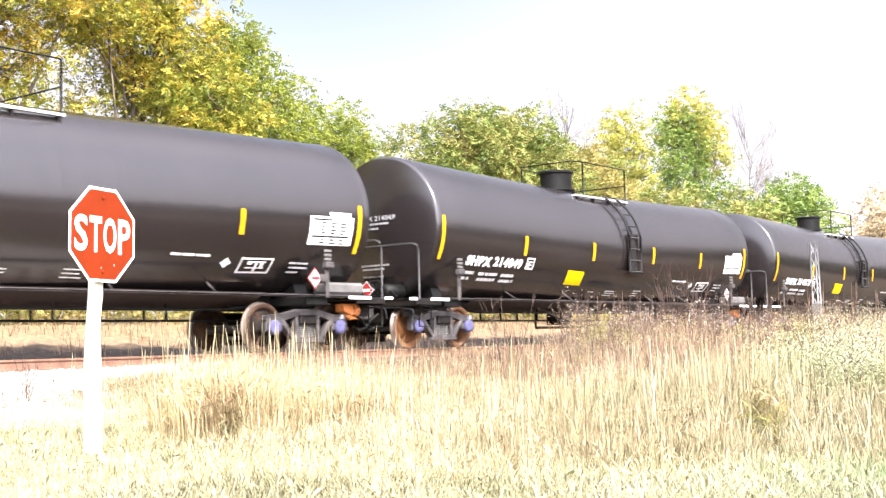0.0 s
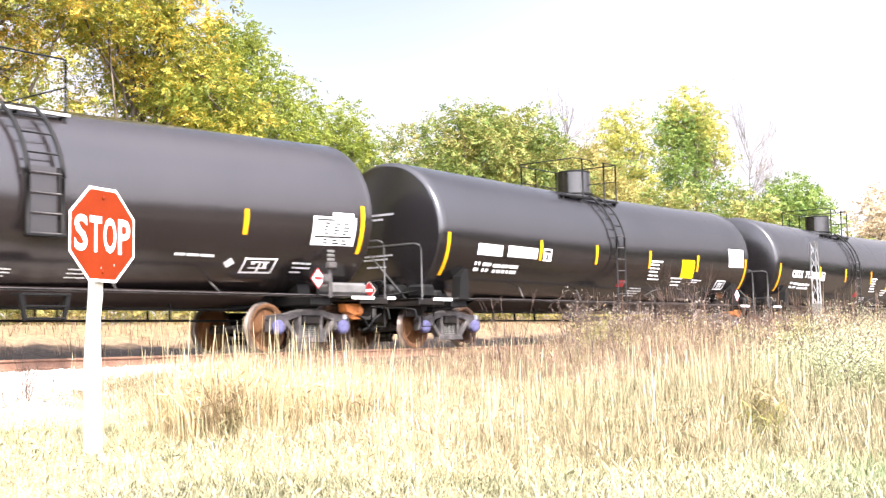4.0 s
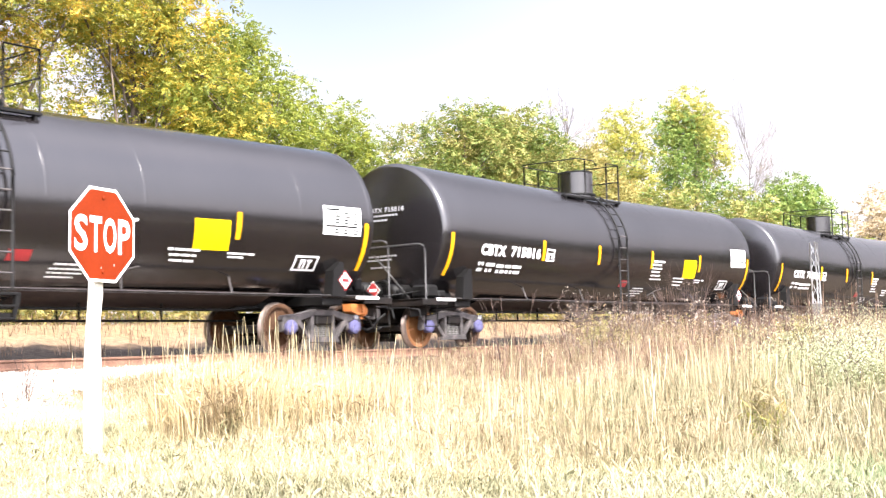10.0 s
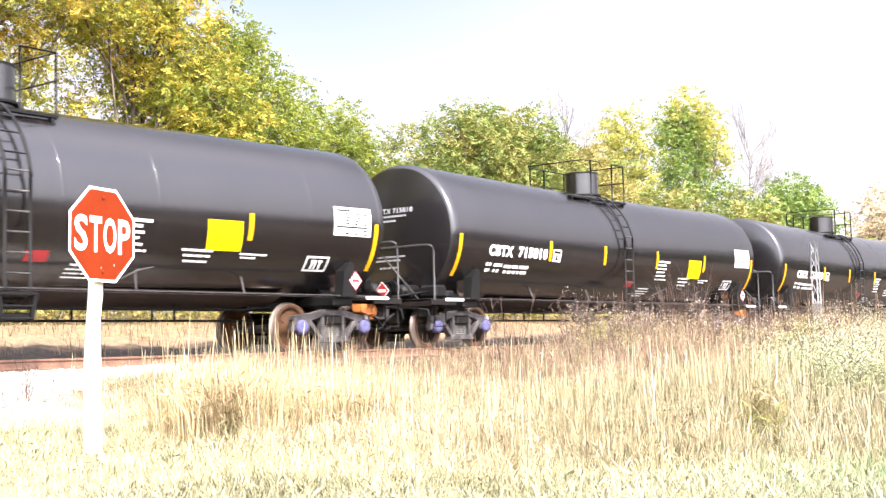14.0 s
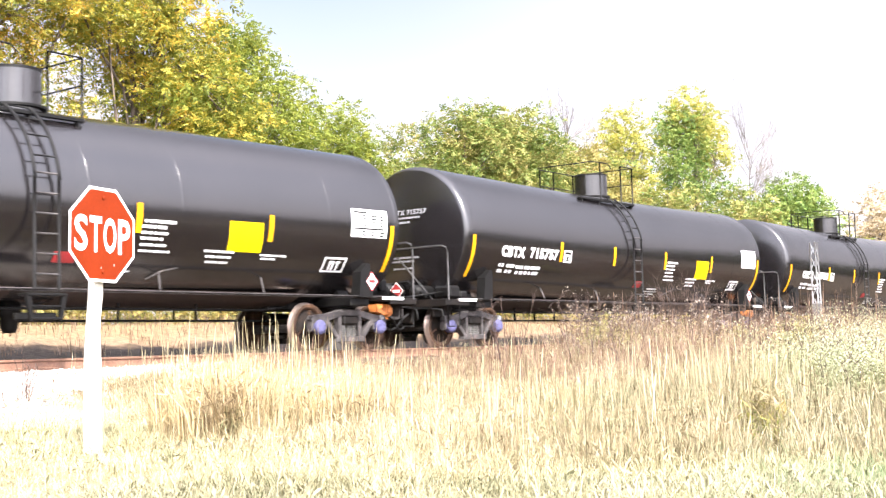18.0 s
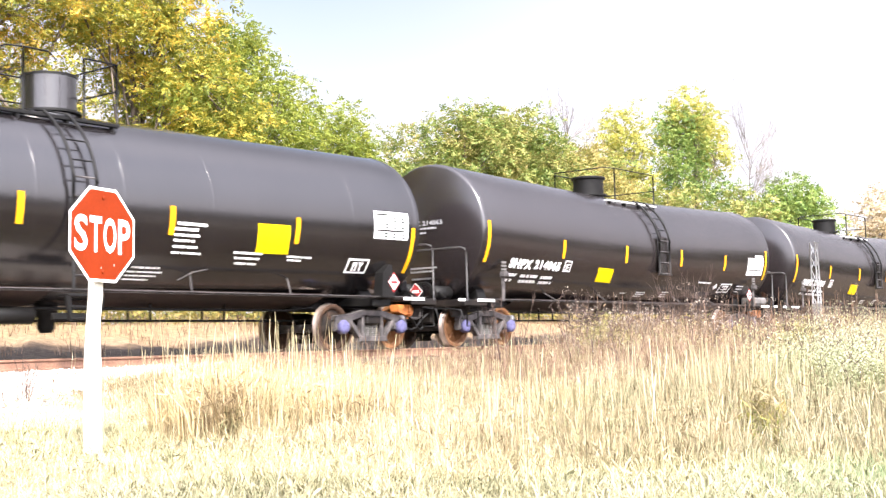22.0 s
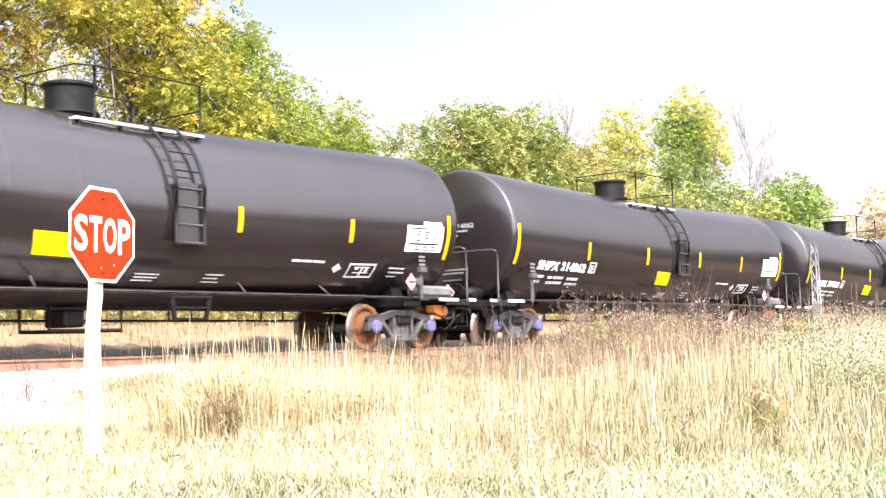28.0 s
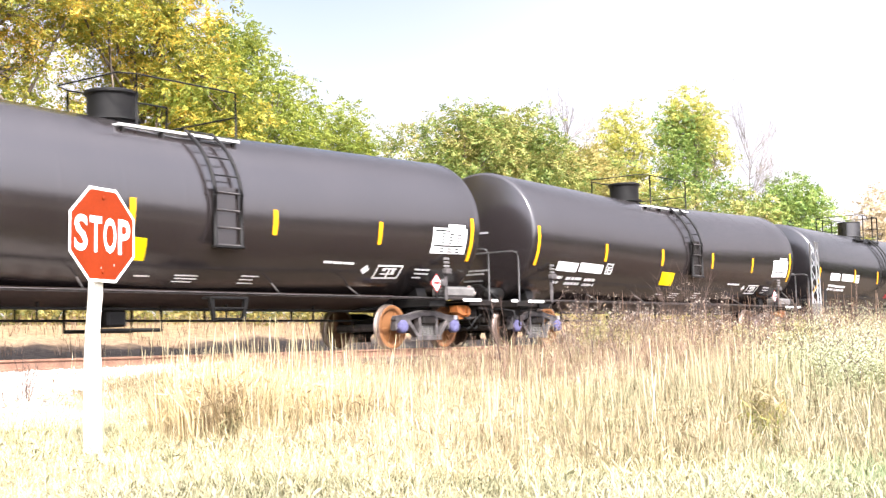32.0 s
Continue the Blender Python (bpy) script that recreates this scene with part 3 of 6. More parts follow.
# ---- tank cars ----
TANK_R = 1.58
TYPES = {
    "welded": dict(length=18.161, ends=2.51, mid=2.42, x0=1.26, x1=16.90, trucks=(2.0, 15.98), dome=9.17, dome_r=0.45, dome_top=4.66, knuckle=0.14),
    "jacketed": dict(length=18.136, ends=2.63, mid=2.45, x0=1.18, x1=16.99, trucks=(1.85, 15.75), dome=8.36, dome_r=0.43, dome_top=4.58, knuckle=0.085),
}


def axis_z(T, x):
    c = (T["x0"] + T["x1"]) / 2
    h = (T["x1"] - T["x0"]) / 2
    return T["mid"] + (T["ends"] - T["mid"]) * min(abs(x - c) / h, 1.0)


def on_tank(T, x, phi, off=0.0):
    """A point of the shell on the side towards the road, phi up from the axis' height."""
    r = TANK_R + off
    return Vector((x - 0.07, -r * math.cos(phi), axis_z(T, x) + r * math.sin(phi)))


def angle_of(T, x, z):
    return math.asin(max(-1, min(1, (z - axis_z(T, x)) / TANK_R)))


HEAD = 0.31
HEAD_ROWS = [0.15, 0.3, 0.45, 0.6, 0.72, 0.82, 0.89, 0.932, 0.945, 0.957, 0.968, 0.978, 0.987, 0.994, 0.9985]


def head_out(T, s):
    """How far the dished head stands out at the share s of the radius: a shallow crown and a tight knuckle."""
    bend = T["knuckle"]
    s1 = 1 - bend / TANK_R * 0.61
    if s < s1:
        return bend * 0.92 + (HEAD - bend * 0.92) * (1 - (s / s1) ** 2)
    up = 1 - (1 - s) * TANK_R / bend
    return bend * math.sqrt(max(0.0, 1 - up * up))


def tank_shell(T):
    sides, rows = 96, []
    x0, x1, depth = T["x0"], T["x1"], HEAD
    for s in HEAD_ROWS:
        rows.append((x0 - head_out(T, s), s))
    for k in range(0, 17):
        rows.append((x0 + (x1 - x0) * k / 16, 1.0))
    for s in reversed(HEAD_ROWS):
        rows.append((x1 + head_out(T, s), s))
    bm = bmesh.new()
    rings = []
    for x, s in rows:
        zc = axis_z(T, min(max(x, x0), x1))
        rings.append([bm.verts.new((x, -TANK_R * s * math.cos(t), zc + TANK_R * s * math.sin(t))) for t in (2 * math.pi * k / sides for k in range(sides))])
    for r0, r1 in zip(rings, rings[1:]):
        for k in range(sides):
            bm.faces.new((r0[k], r0[(k + 1) % sides], r1[(k + 1) % sides], r1[k]))
    for ring, x in ((rings[0], x0 - depth), (rings[-1], x1 + depth)):
        v = bm.verts.new((x, 0, T["ends"]))
        for k in range(sides):
            bm.faces.new((ring[k], ring[(k + 1) % sides], v))
    bmesh.ops.recalc_face_normals(bm, faces=bm.faces)
    return bm


def ring_band(T, x, w, off):
    """A thin raised ring right round the shell."""
    bm = bmesh.new()
    sides = 64
    prof = [(-w / 2 * math.cos(a), 0.001 + off * math.sin(a)) for a in (math.pi * k / 6 for k in range(7))]
    rings = []
    for dx, o in prof:
        r = TANK_R + o
        rings.append([bm.verts.new((x + dx, -r * math.cos(t), axis_z(T, x) + r * math.sin(t))) for t in (2 * math.pi * k / sides for k in range(sides))])
    for r0, r1 in zip(rings, rings[1:]):
        for k in range(sides):
            bm.faces.new((r0[k], r0[(k + 1) % sides], r1[(k + 1) % sides], r1[k])).smooth = True
    bmesh.ops.recalc_face_normals(bm, faces=bm.faces)
    return bm


def patch(bm, T, xa, xb, z_top, high, off=0.006, slant=0.0, n=5, index=0):
    """A sheet on the shell from xa to xb, hanging down from z_top by its height along the shell."""
    p0 = angle_of(T, (xa + xb) / 2, z_top)
    grid = []
    for k in range(n + 1):
        s = k / n
        phi = p0 - s * high / TANK_R
        grid.append([bm.verts.new(on_tank(T, x + slant * s, phi, off)) for x in (xa, xb)])
    for a, b in zip(grid, grid[1:]):
        f = bm.faces.new((a[0], b[0], b[1], a[1]))
        f.material_index = index
        f.smooth = True


def decal(car, T, name, xa, xb, z_top, high, material, label="", off=0.006, slant=0.0):
    bm = bmesh.new()
    patch(bm, T, xa, xb, z_top, high, off, slant)
    return part(name, bm, material, car, label)


def bar_lines(car, T, rows, label="white stencilled lines"):
    """Rows of (xa, xb, z, height): small stencilled writing as plain bars."""
    for xa, xb, z, h in rows:
        rng = random.Random(int(xa * 100 + z * 1000))
        bm = bmesh.new()
        x = xa
        while x < xb - 0.03:
            w = min(h * rng.uniform(0.55, 1.9), xb - x)
            patch(bm, T, x, x + w, z, h, 0.006, n=1)
            x += w + h * (0.22 if rng.random() < 0.75 else 0.7)
        tagged(part("small_print", bm, WHITE, car, label), kind="stuff")


def shell_text(car, T, body, xa, width, z_top, high, name="stencil"):
    me = text_mesh(body, 0.3, WHITE, name, bold=0.017, space=1.18)
    co = fit_text(me, width, high)
    p0 = angle_of(T, xa + width / 2, z_top) - high / TANK_R
    out = np.empty_like(co)
    for i, (u, v, _) in enumerate(co):
        out[i] = on_tank(T, xa + float(u), p0 + float(v) / TANK_R, 0.009)
    me.vertices.foreach_set("co", out.ravel())
    me.update()
    return link(name, me, car, "white stencilled mark " + body)


def frame_box(bm, T, xa, xb, z_top, high, w=0.035, off=0.006):
    p = T
    patch(bm, p, xa, xb, z_top, w, off, n=1)
    patch(bm, p, xa, xa + w, z_top, high, off)
    patch(bm, p, xb - w, xb, z_top, high, off)
    phi = angle_of(p, (xa + xb) / 2, z_top) - (high - w) / TANK_R
    patch(bm, p, xa, xb, axis_z(p, xa) + TANK_R * math.sin(phi), w, off, n=1)


def wheel_bm():
    bm = bmesh.new()
    # flange inside, tread outside, dished plate
    prof = [(0.085, -0.07), (0.11, -0.075), (0.13, -0.04), (0.345, -0.005), (0.375, -0.06), (0.43, -0.068), (0.452, -0.062)]
    tread = [(0.452, -0.062), (0.457, -0.05), (0.462, 0.03), (0.485, 0.045), (0.487, 0.062), (0.47, 0.072), (0.41, 0.072)]
    back = [(0.41, 0.072), (0.36, 0.04), (0.13, 0.02), (0.11, 0.07), (0.085, 0.07)]
    add_lathe(bm, prof[:4], (0, 0, 0), "Y", 40, 2)
    for f in [f for f in bm.faces if len(f.verts) > 4]:
        bm.faces.remove(f)
    add_lathe(bm, prof[3:], (0, 0, 0), "Y", 40, 0)
    for f in [f for f in bm.faces if len(f.verts) > 4]:
        bm.faces.remove(f)
    add_lathe(bm, tread, (0, 0, 0), "Y", 40, 1)
    for f in [f for f in bm.faces if len(f.verts) > 4]:
        bm.faces.remove(f)
    add_lathe(bm, back, (0, 0, 0), "Y", 40, 0)
    for f in [f for f in bm.faces if len(f.verts) > 4]:
        bm.faces.remove(f)
    # cast ribs of dirt on the plate, so that the turning shows
    for k in range(3):
        a = k * 2.1
        m = Matrix.Rotation(a, 4, "Y")
        before = set(bm.verts)
        add_box(bm, 0.15, 0.34, -0.034, -0.012, -0.02, 0.02)
        bmesh.ops.transform(bm, matrix=m, verts=[v for v in bm.verts if v not in before])
    bmesh.ops.recalc_face_normals(bm, faces=bm.faces)
    return bm


def side_frame_bm(s):
    """Cast truck side frame with its bolster opening; s is -1 towards the road."""
    bm = bmesh.new()
    y0, y1 = s * 0.93, s * 1.08
    outer = [(-1.10, 0.60), (-1.06, 0.68), (-0.62, 0.72), (-0.25, 0.80), (0.25, 0.80), (0.62, 0.72), (1.06, 0.68), (1.10, 0.60), (1.06, 0.50), (0.72, 0.50), (0.70, 0.56)]
    top = outer[:8] + [(1.06, 0.52), (0.72, 0.56), (0.45, 0.62), (0.25, 0.68), (-0.25, 0.68), (-0.45, 0.62), (-0.72, 0.56), (-1.06, 0.52)]
    add_prism(bm, top, y0, y1)
    for k in (-1, 1):
        add_prism(bm, [(k * 0.62, 0.60), (k * 0.74, 0.58), (k * 0.40, 0.22), (k * 0.28, 0.22)], y0, y1)      # slanting leg
        add_prism(bm, [(k * 0.25, 0.70), (k * 0.33, 0.70), (k * 0.33, 0.22), (k * 0.25, 0.22)], y0, y1)      # column
        add_prism(bm, [(k * 1.04, 0.56), (k * 1.10, 0.56), (k * 1.10, 0.38), (k * 1.04, 0.40)], y0, y1)      # outer jaw
        add_prism(bm, [(k * 0.66, 0.58), (k * 0.74, 0.58), (k * 0.74, 0.40), (k * 0.68, 0.40)], y0, y1)      # inner jaw
    add_prism(bm, [(-0.44, 0.16), (0.44, 0.16), (0.40, 0.27), (-0.40, 0.27)], y0 - s * 0.02, y1 + s * 0.02)  # spring seat
    bmesh.ops.recalc_face_normals(bm, faces=bm.faces)
    bmesh.ops.bevel(bm, geom=[e for e in bm.edges if abs(e.verts[0].co.y - e.verts[1].co.y) < 1e-4], offset=0.012, segments=1, affect="EDGES")
    return bm


SHARED = {}


def shared(key, make, material, smooth=None):
    """Mesh data made once."""
    if key not in SHARED:
        ob = part(key, make(), material, smooth=smooth)
        SHARED[key] = ob.data
        bpy.data.objects.remove(ob)
    return SHARED[key]


def spring_bm():
    bm = bmesh.new()
    pts = []
    for k in range(49):
        a = 2 * math.pi * k / 8
        pts.append((0.055 * math.cos(a), 0.055 * math.sin(a), 0.24 * k / 48))
    add_tube(bm, pts, 0.014, 5)
    return bm


def axle_bm():
    bm = bmesh.new()
    add_lathe(bm, [(0.07, -1.10), (0.075, -0.9), (0.095, -0.84), (0.095, -0.67), (0.08, -0.5), (0.08, 0.5), (0.095, 0.67), (0.095, 0.84), (0.075, 0.9), (0.07, 1.10)], (0, 0, 0), "Y", 16)
    return bm


def cap_bm():
    bm = bmesh.new()
    add_lathe(bm, [(0.14, 0.09), (0.14, -0.02), (0.12, -0.05), (0.06, -0.058), (0.02, -0.058)], (0, 0, 0), "Y", 16)
    for k in range(3):
        a = k * 2.094 + 0.5
        add_lathe(bm, [(0.018, -0.045), (0.018, -0.07)], (0.07 * math.cos(a), 0, 0.07 * math.sin(a)), "Y", 6)
    return bm


def add_truck(car, cx):
    for dx in (-0.889, 0.889):
        ws = link("wheelset", shared("axle", axle_bm, CAST), car, "rusty steel wheelset")
        ws.location = (cx + dx, 0, 0.457)
        for s in (-1, 1):
            w = link("wheel", shared("wheel", wheel_bm, [WHEELM, TREAD, WHEELDARK]), ws, "rusty wheel with polished tread")
            w.location = (0, s * 0.755, 0)
            if s > 0:
                w.rotation_euler = (0, 0, math.pi)
    for s in (-1, 1):
        sf = link("side_frame", shared("side_frame%d" % s, lambda: side_frame_bm(s), CAST), car, "cast steel truck side frame")
        sf.location = (cx, 0, 0)
        for dx in (-0.889, 0.889):
            c = link("bearing_cap", shared("bearing_cap", cap_bm, BEARING), sf, "blue roller bearing cap")
            c.location = (dx, s * 1.09, 0.457)
            if s > 0:
                c.rotation_euler = (0, 0, math.pi)
        for dx in (-0.14, 0.0, 0.14):
            sp = link("spring", shared("spring", spring_bm, PIPE), sf, "coil spring")
            sp.location = (dx, s * 1.0, 0.26)

        def adapter():
            b = bmesh.new()
            add_box(b, -0.13, 0.13, -0.07, 0.07, 0.56, 0.66, 0.015)
            return b

        for dx in (-0.889, 0.889):
            link("bearing_adapter", shared("adapter", adapter, CAST), sf, m=Matrix.Translation((dx, s * 1.005, 0)))

        def dab():
            b = bmesh.new()
            add_box(b, -0.05, 0.05, -0.03, 0.03, 0.60, 0.70, 0.012)
            return b

        if s < 0:
            link("paint_mark", shared("paint_mark", dab, HEADMARK), sf, "pale painted mark", Matrix.Translation((0.93, -1.09, 0)))

    def bolster():
        b = bmesh.new()
        add_box(b, -0.22, 0.22, -1.12, 1.12, 0.50, 0.68, 0.03)
        add_box(b, -0.30, 0.30, -0.25, 0.25, 0.68, 0.86, 0.03)
        return b

    link("truck_bolster", shared("truck_bolster", bolster, FRAME), car, m=Matrix.Translation((cx, 0, 0)))

    def rigging():
        b = bmesh.new()
        for dx in (-0.42, 0.42):
            add_box(b, dx - 0.05, dx + 0.05, -0.85, 0.85, 0.33, 0.43, 0.02)
            add_tube(b, [(dx, -0.5, 0.38), (dx * 0.4, 0, 0.55), (dx, 0.5, 0.38)], 0.025, 6)
        add_tube(b, [(-0.45, 0.1, 0.36), (0.45, 0.1, 0.36)], 0.02, 6)
        return b

    link("brake_beam", shared("brake_beam", rigging, FRAME), car, m=Matrix.Translation((cx, 0, 0)))


def coupler_bm(s):
    """Knuckle coupler pointing towards s; the face at x = 0."""
    bm = bmesh.new()
    a, b = sorted((-s * 0.30, -s * 0.85))
    add_box(bm, a, b, -0.09, 0.09, 0.80, 0.98, 0.02)
    add_prism(bm, [(-s * 0.52, 0.70), (-s * 0.30, 0.64), (s * 0.02, 0.66), (s * 0.10, 0.76), (s * 0.10, 0.98), (s * 0.02, 1.03), (-s * 0.36, 1.02), (-s * 0.52, 0.95)], 0.02, 0.24)
    add_prism(bm, [(-s * 0.50, 0.68), (-s * 0.26, 0.62), (-s * 0.02, 0.64), (s * 0.06, 0.74), (s * 0.06, 0.97), (-s * 0.10, 1.02), (-s * 0.50, 1.0)], -0.26, 0.02)
    for z in (0.70, 0.86):
        a, b = sorted((-s * 0.08, -s * 0.20))
        add_box(bm, a, b, -0.30, -0.25, z, z + 0.07, 0.015)
    bmesh.ops.bevel(bm, geom=[e for e in bm.edges if e.calc_length() > 0.2 and len(e.link_faces) == 2 and e.calc_face_angle() > 1.2], offset=0.02, segments=1, affect="EDGES")
    return bm


def hose_bm(s):
    bm = bmesh.new()
    add_tube(bm, [(-s * 0.4, -0.45, 0.74), (-s * 0.15, -0.47, 0.62), (s * 0.0, -0.45, 0.46), (s * 0.15, -0.42, 0.40), (s * 0.3, -0.40, 0.45)], 0.028, 6)
    return bm


def build_car(kind):
    T = TYPES[kind]
    L = T["length"]
    jacket = kind == "jacketed"
    car = tagged(new("tank_car"), "black jacketed tank car with yellow reflective stripes and a pale walkway" if jacket else "black welded tank car with yellow reflective stripes and a dark dome", "tank car", "train of tank cars")
    coat = JACKET if jacket else TANK
    part("tank", tank_shell(T), coat, car, "glossy black tank shell with domed ends", 1.2)
    seams = [2.60, 3.80, 5.00, 6.22, 7.45, 8.68, 9.95, 11.18, 12.42, 13.62, 14.76, 15.90] if jacket else [4.29, 7.87, 9.49, 11.34, 14.92]
    for x in seams:
        part("seam", ring_band(T, x, 0.055 if jacket else 0.04, 0.0028 if jacket else 0.0042), coat, car)
    for x in (T["x0"] + 0.06, T["x1"] - 0.06):
        part("head_seam", ring_band(T, x, 0.07, 0.006), coat, car, "raised head seam")
    # dome
    bm = bmesh.new()
    r, top = T["dome_r"], T["dome_top"]
    foot = axis_z(T, T["dome"]) + TANK_R - 0.06
    if jacket:
        add_lathe(bm, [(r * 0.96, foot), (r * 0.98, top - 0.12), (r * 1.0, top - 0.06)], (T["dome"], 0, 0), "Z", 40)
    else:
        add_lathe(bm, [(r, foot), (r, top - 0.04)], (T["dome"], 0, 0), "Z", 40)
    dome = part("dome", bm, BLACK if jacket else TANK, car, "black cylindrical valve dome", 0.6)
    bm = bmesh.new()
    if jacket:
        add_lathe(bm, [(r * 1.02, top - 0.09), (r * 1.10, top - 0.06), (r * 1.10, top - 0.02), (r * 1.0, top), (0.02, top + 0.03)], (T["dome"], 0, 0), "Z", 40)
    else:
        add_lathe(bm, [(r * 1.02, top - 0.05), (r * 1.02, top - 0.01), (r * 0.96, top), (0.02, top + 0.015)], (T["dome"], 0, 0), "Z", 40)
    part("lid", bm, BLACK, dome, "hinged round lid", 0.6)
    bm = bmesh.new()
    add_lathe(bm, [(r * 1.16, foot + 0.06), (r * 1.16, foot + 0.10)], (T["dome"], 0, 0), "Z", 40)
    part("flange", bm, BLACK, dome, smooth=0.6)
    # top walkway and guard rails
    px0, px1 = (7.75, 10.43) if jacket else (6.95, 9.82)
    zp = axis_z(T, T["dome"]) + 1.33
    bm = bmesh.new()
    for y in np.linspace(-0.92, -0.56, 4 if jacket else 3):
        add_box(bm, px0, px1, y - 0.045, y + 0.045, zp, zp + 0.04, 0.006)
    add_box(bm, px0, px1, -1.0, -0.975, zp, zp + 0.045)
    part("walkway", bm, SILVER if jacket else BLACK, car, "pale galvanised walkway" if jacket else "black steel walkway")
    for x in np.linspace(px0 + 0.1, px1 - 0.1, 4):
        bm = bmesh.new()
        add_box(bm, x - 0.02, x + 0.02, -0.98, -0.5, zp - 0.14, zp, 0.004)
        part("walkway_bracket", bm, BLACK, car)
    bm = bmesh.new()
    for y in (0.56, 0.74, 0.92):
        add_box(bm, px0, px1, y - 0.045, y + 0.045, zp, zp + 0.04, 0.006)
    part("walkway", bm, SILVER if jacket else BLACK, car)
    zt = 4.72 if jacket else 4.80
    nx0, nx1 = (8.15, 10.38) if jacket else (8.05, 9.80)
    posts = [(nx0, -0.95), (nx1, -0.95), (nx0, 0.95), (nx1, 0.95)] + ([] if jacket else [(9.16, -0.95), (8.75, 0.95)])
    for x, y in posts:
        bm = bmesh.new()
        add_tube(bm, [(x, y, zp - 0.02), (x, y, zt)], 0.022, 6)
        part("rail_post", bm, BLACK, car)
    bm = bmesh.new()
    if jacket:
        add_tube(bm, [(nx1, -0.95, zt - 0.02), (nx1 - 0.05, -0.95, zt), (nx0, -0.95, zt), (nx0 - 0.25, -0.75, zt + 0.02), (nx0 - 0.35, 0.75, zt), (nx0, 0.95, zt), (nx1, 0.95, zt), (nx1, 0.95, zt - 0.05)], 0.015, 6)
    else:
        add_tube(bm, [(nx0 + 0.6, -0.95, zt - 0.12), (nx0 + 0.45, -0.95, zt), (nx0, -0.95, zt), (nx0 - 0.2, -0.8, zt + 0.02), (nx0 - 0.3, 0.8, zt), (nx0, 0.95, zt), (nx1, 0.95, zt), (nx1, -0.95, zt), (9.16, -0.95, zt)], 0.015, 6)
    part("guard_rail", bm, BLACK, car, "thin black pipe guard rail")
    bm = bmesh.new()
    add_tube(bm, [(nx1, -0.95, zt - 0.45), (nx1, 0.95, zt - 0.45), (nx0, 0.95, zt - 0.45)], 0.015, 6)
    part("middle_rail", bm, BLACK, car)
    # ladder: straight, then bent over the shell
    lx0, lx1 = (9.22, 9.82) if jacket else (8.44, 8.86)
    path = [(-1.66, 1.82 if jacket else 1.02), (-1.66, 2.3), (-1.66, 2.75)]
    zc = axis_z(T, (lx0 + lx1) / 2)
    for k in range(0, 9):
        a = radians(8 + k * 6.2)
        path.append((-(TANK_R + 0.12) * math.cos(a), zc + (TANK_R + 0.12) * math.sin(a)))
    ladder = None
    for x in (lx0, lx1):
        bm = bmesh.new()
        add_tube(bm, [(x, y, z) for y, z in path], 0.034 if jacket else 0.026, 6)
        if ladder is None:
            ladder = part("ladder", bm, BLACK, car, "black steel ladder bent over the tank")
        else:
            part("stringer", bm, BLACK, ladder)

    def rung(y, z, m):
        b = bmesh.new()
        add_tube(b, [(lx0, y, z), (lx1, y, z)], 0.014, 6)
        part("rung", b, m, ladder, "worn steel rung")

    for z in (1.85, 2.15, 2.45, 2.75) if jacket else (1.25, 1.55, 1.85, 2.15, 2.45, 2.75):
        rung(-1.66, z, CAST)
    for y, z in path[5:12:2]:
        rung(y, z, BLACK)
    if jacket:
        bm = bmesh.new()
        add_box(bm, lx0 + 0.01, lx1 - 0.01, -1.61, -1.59, 1.84, 2.86, 0.004)
        part("back_plate", bm, coat, ladder, "painted plate behind the rungs")
        bm = bmesh.new()
        add_box(bm, lx0 - 0.03, lx1 + 0.03, -1.72, -1.58, 1.80, 1.84, 0.006)
        part("foot_plate", bm, BLACK, ladder)
    bm = bmesh.new()
    add_box(bm, lx0 - 0.12, lx1 + 0.12, -1.68, -1.42, 0.93, 0.97, 0.006)
    part("ladder_step", bm, BLACK, ladder, "black step plate")
    for x, d in ((lx0 - 0.10, 0.07), (lx1 + 0.10, -0.07)):
        bm = bmesh.new()
        add_prism(bm, [(x - 0.045, 0.95), (x + 0.045, 0.95), (x + d + 0.03, 0.56), (x + d - 0.03, 0.56)], -1.66, -1.60)
        part("step_leg", bm, BLACK, ladder)
    for z in (0.58, 0.76):
        bm = bmesh.new()
        add_box(bm, lx0 - 0.04, lx1 + 0.04, -1.68, -1.58, z, z + 0.03, 0.006)
        part("foot_tread", bm, BLACK, ladder)
    # added level half-shell under the middle of the tank, filling out its brown belly
    bm = bmesh.new()
    arc = [radians(v) for v in range(-124, -55, 4)]
    rings = [[bm.verts.new((x, TANK_R * math.cos(a), 2.425 + TANK_R * math.sin(a))) for a in arc] for x in np.linspace(3.3, L - 3.3, 9)]
    for r0, r1 in zip(rings, rings[1:]):
        for k in range(len(arc) - 1):
            bm.faces.new((r0[k], r0[k + 1], r1[k + 1], r1[k])).smooth = True
    part("belly_jacket", bm, SILL, car, "brown half-shell added under the tank")
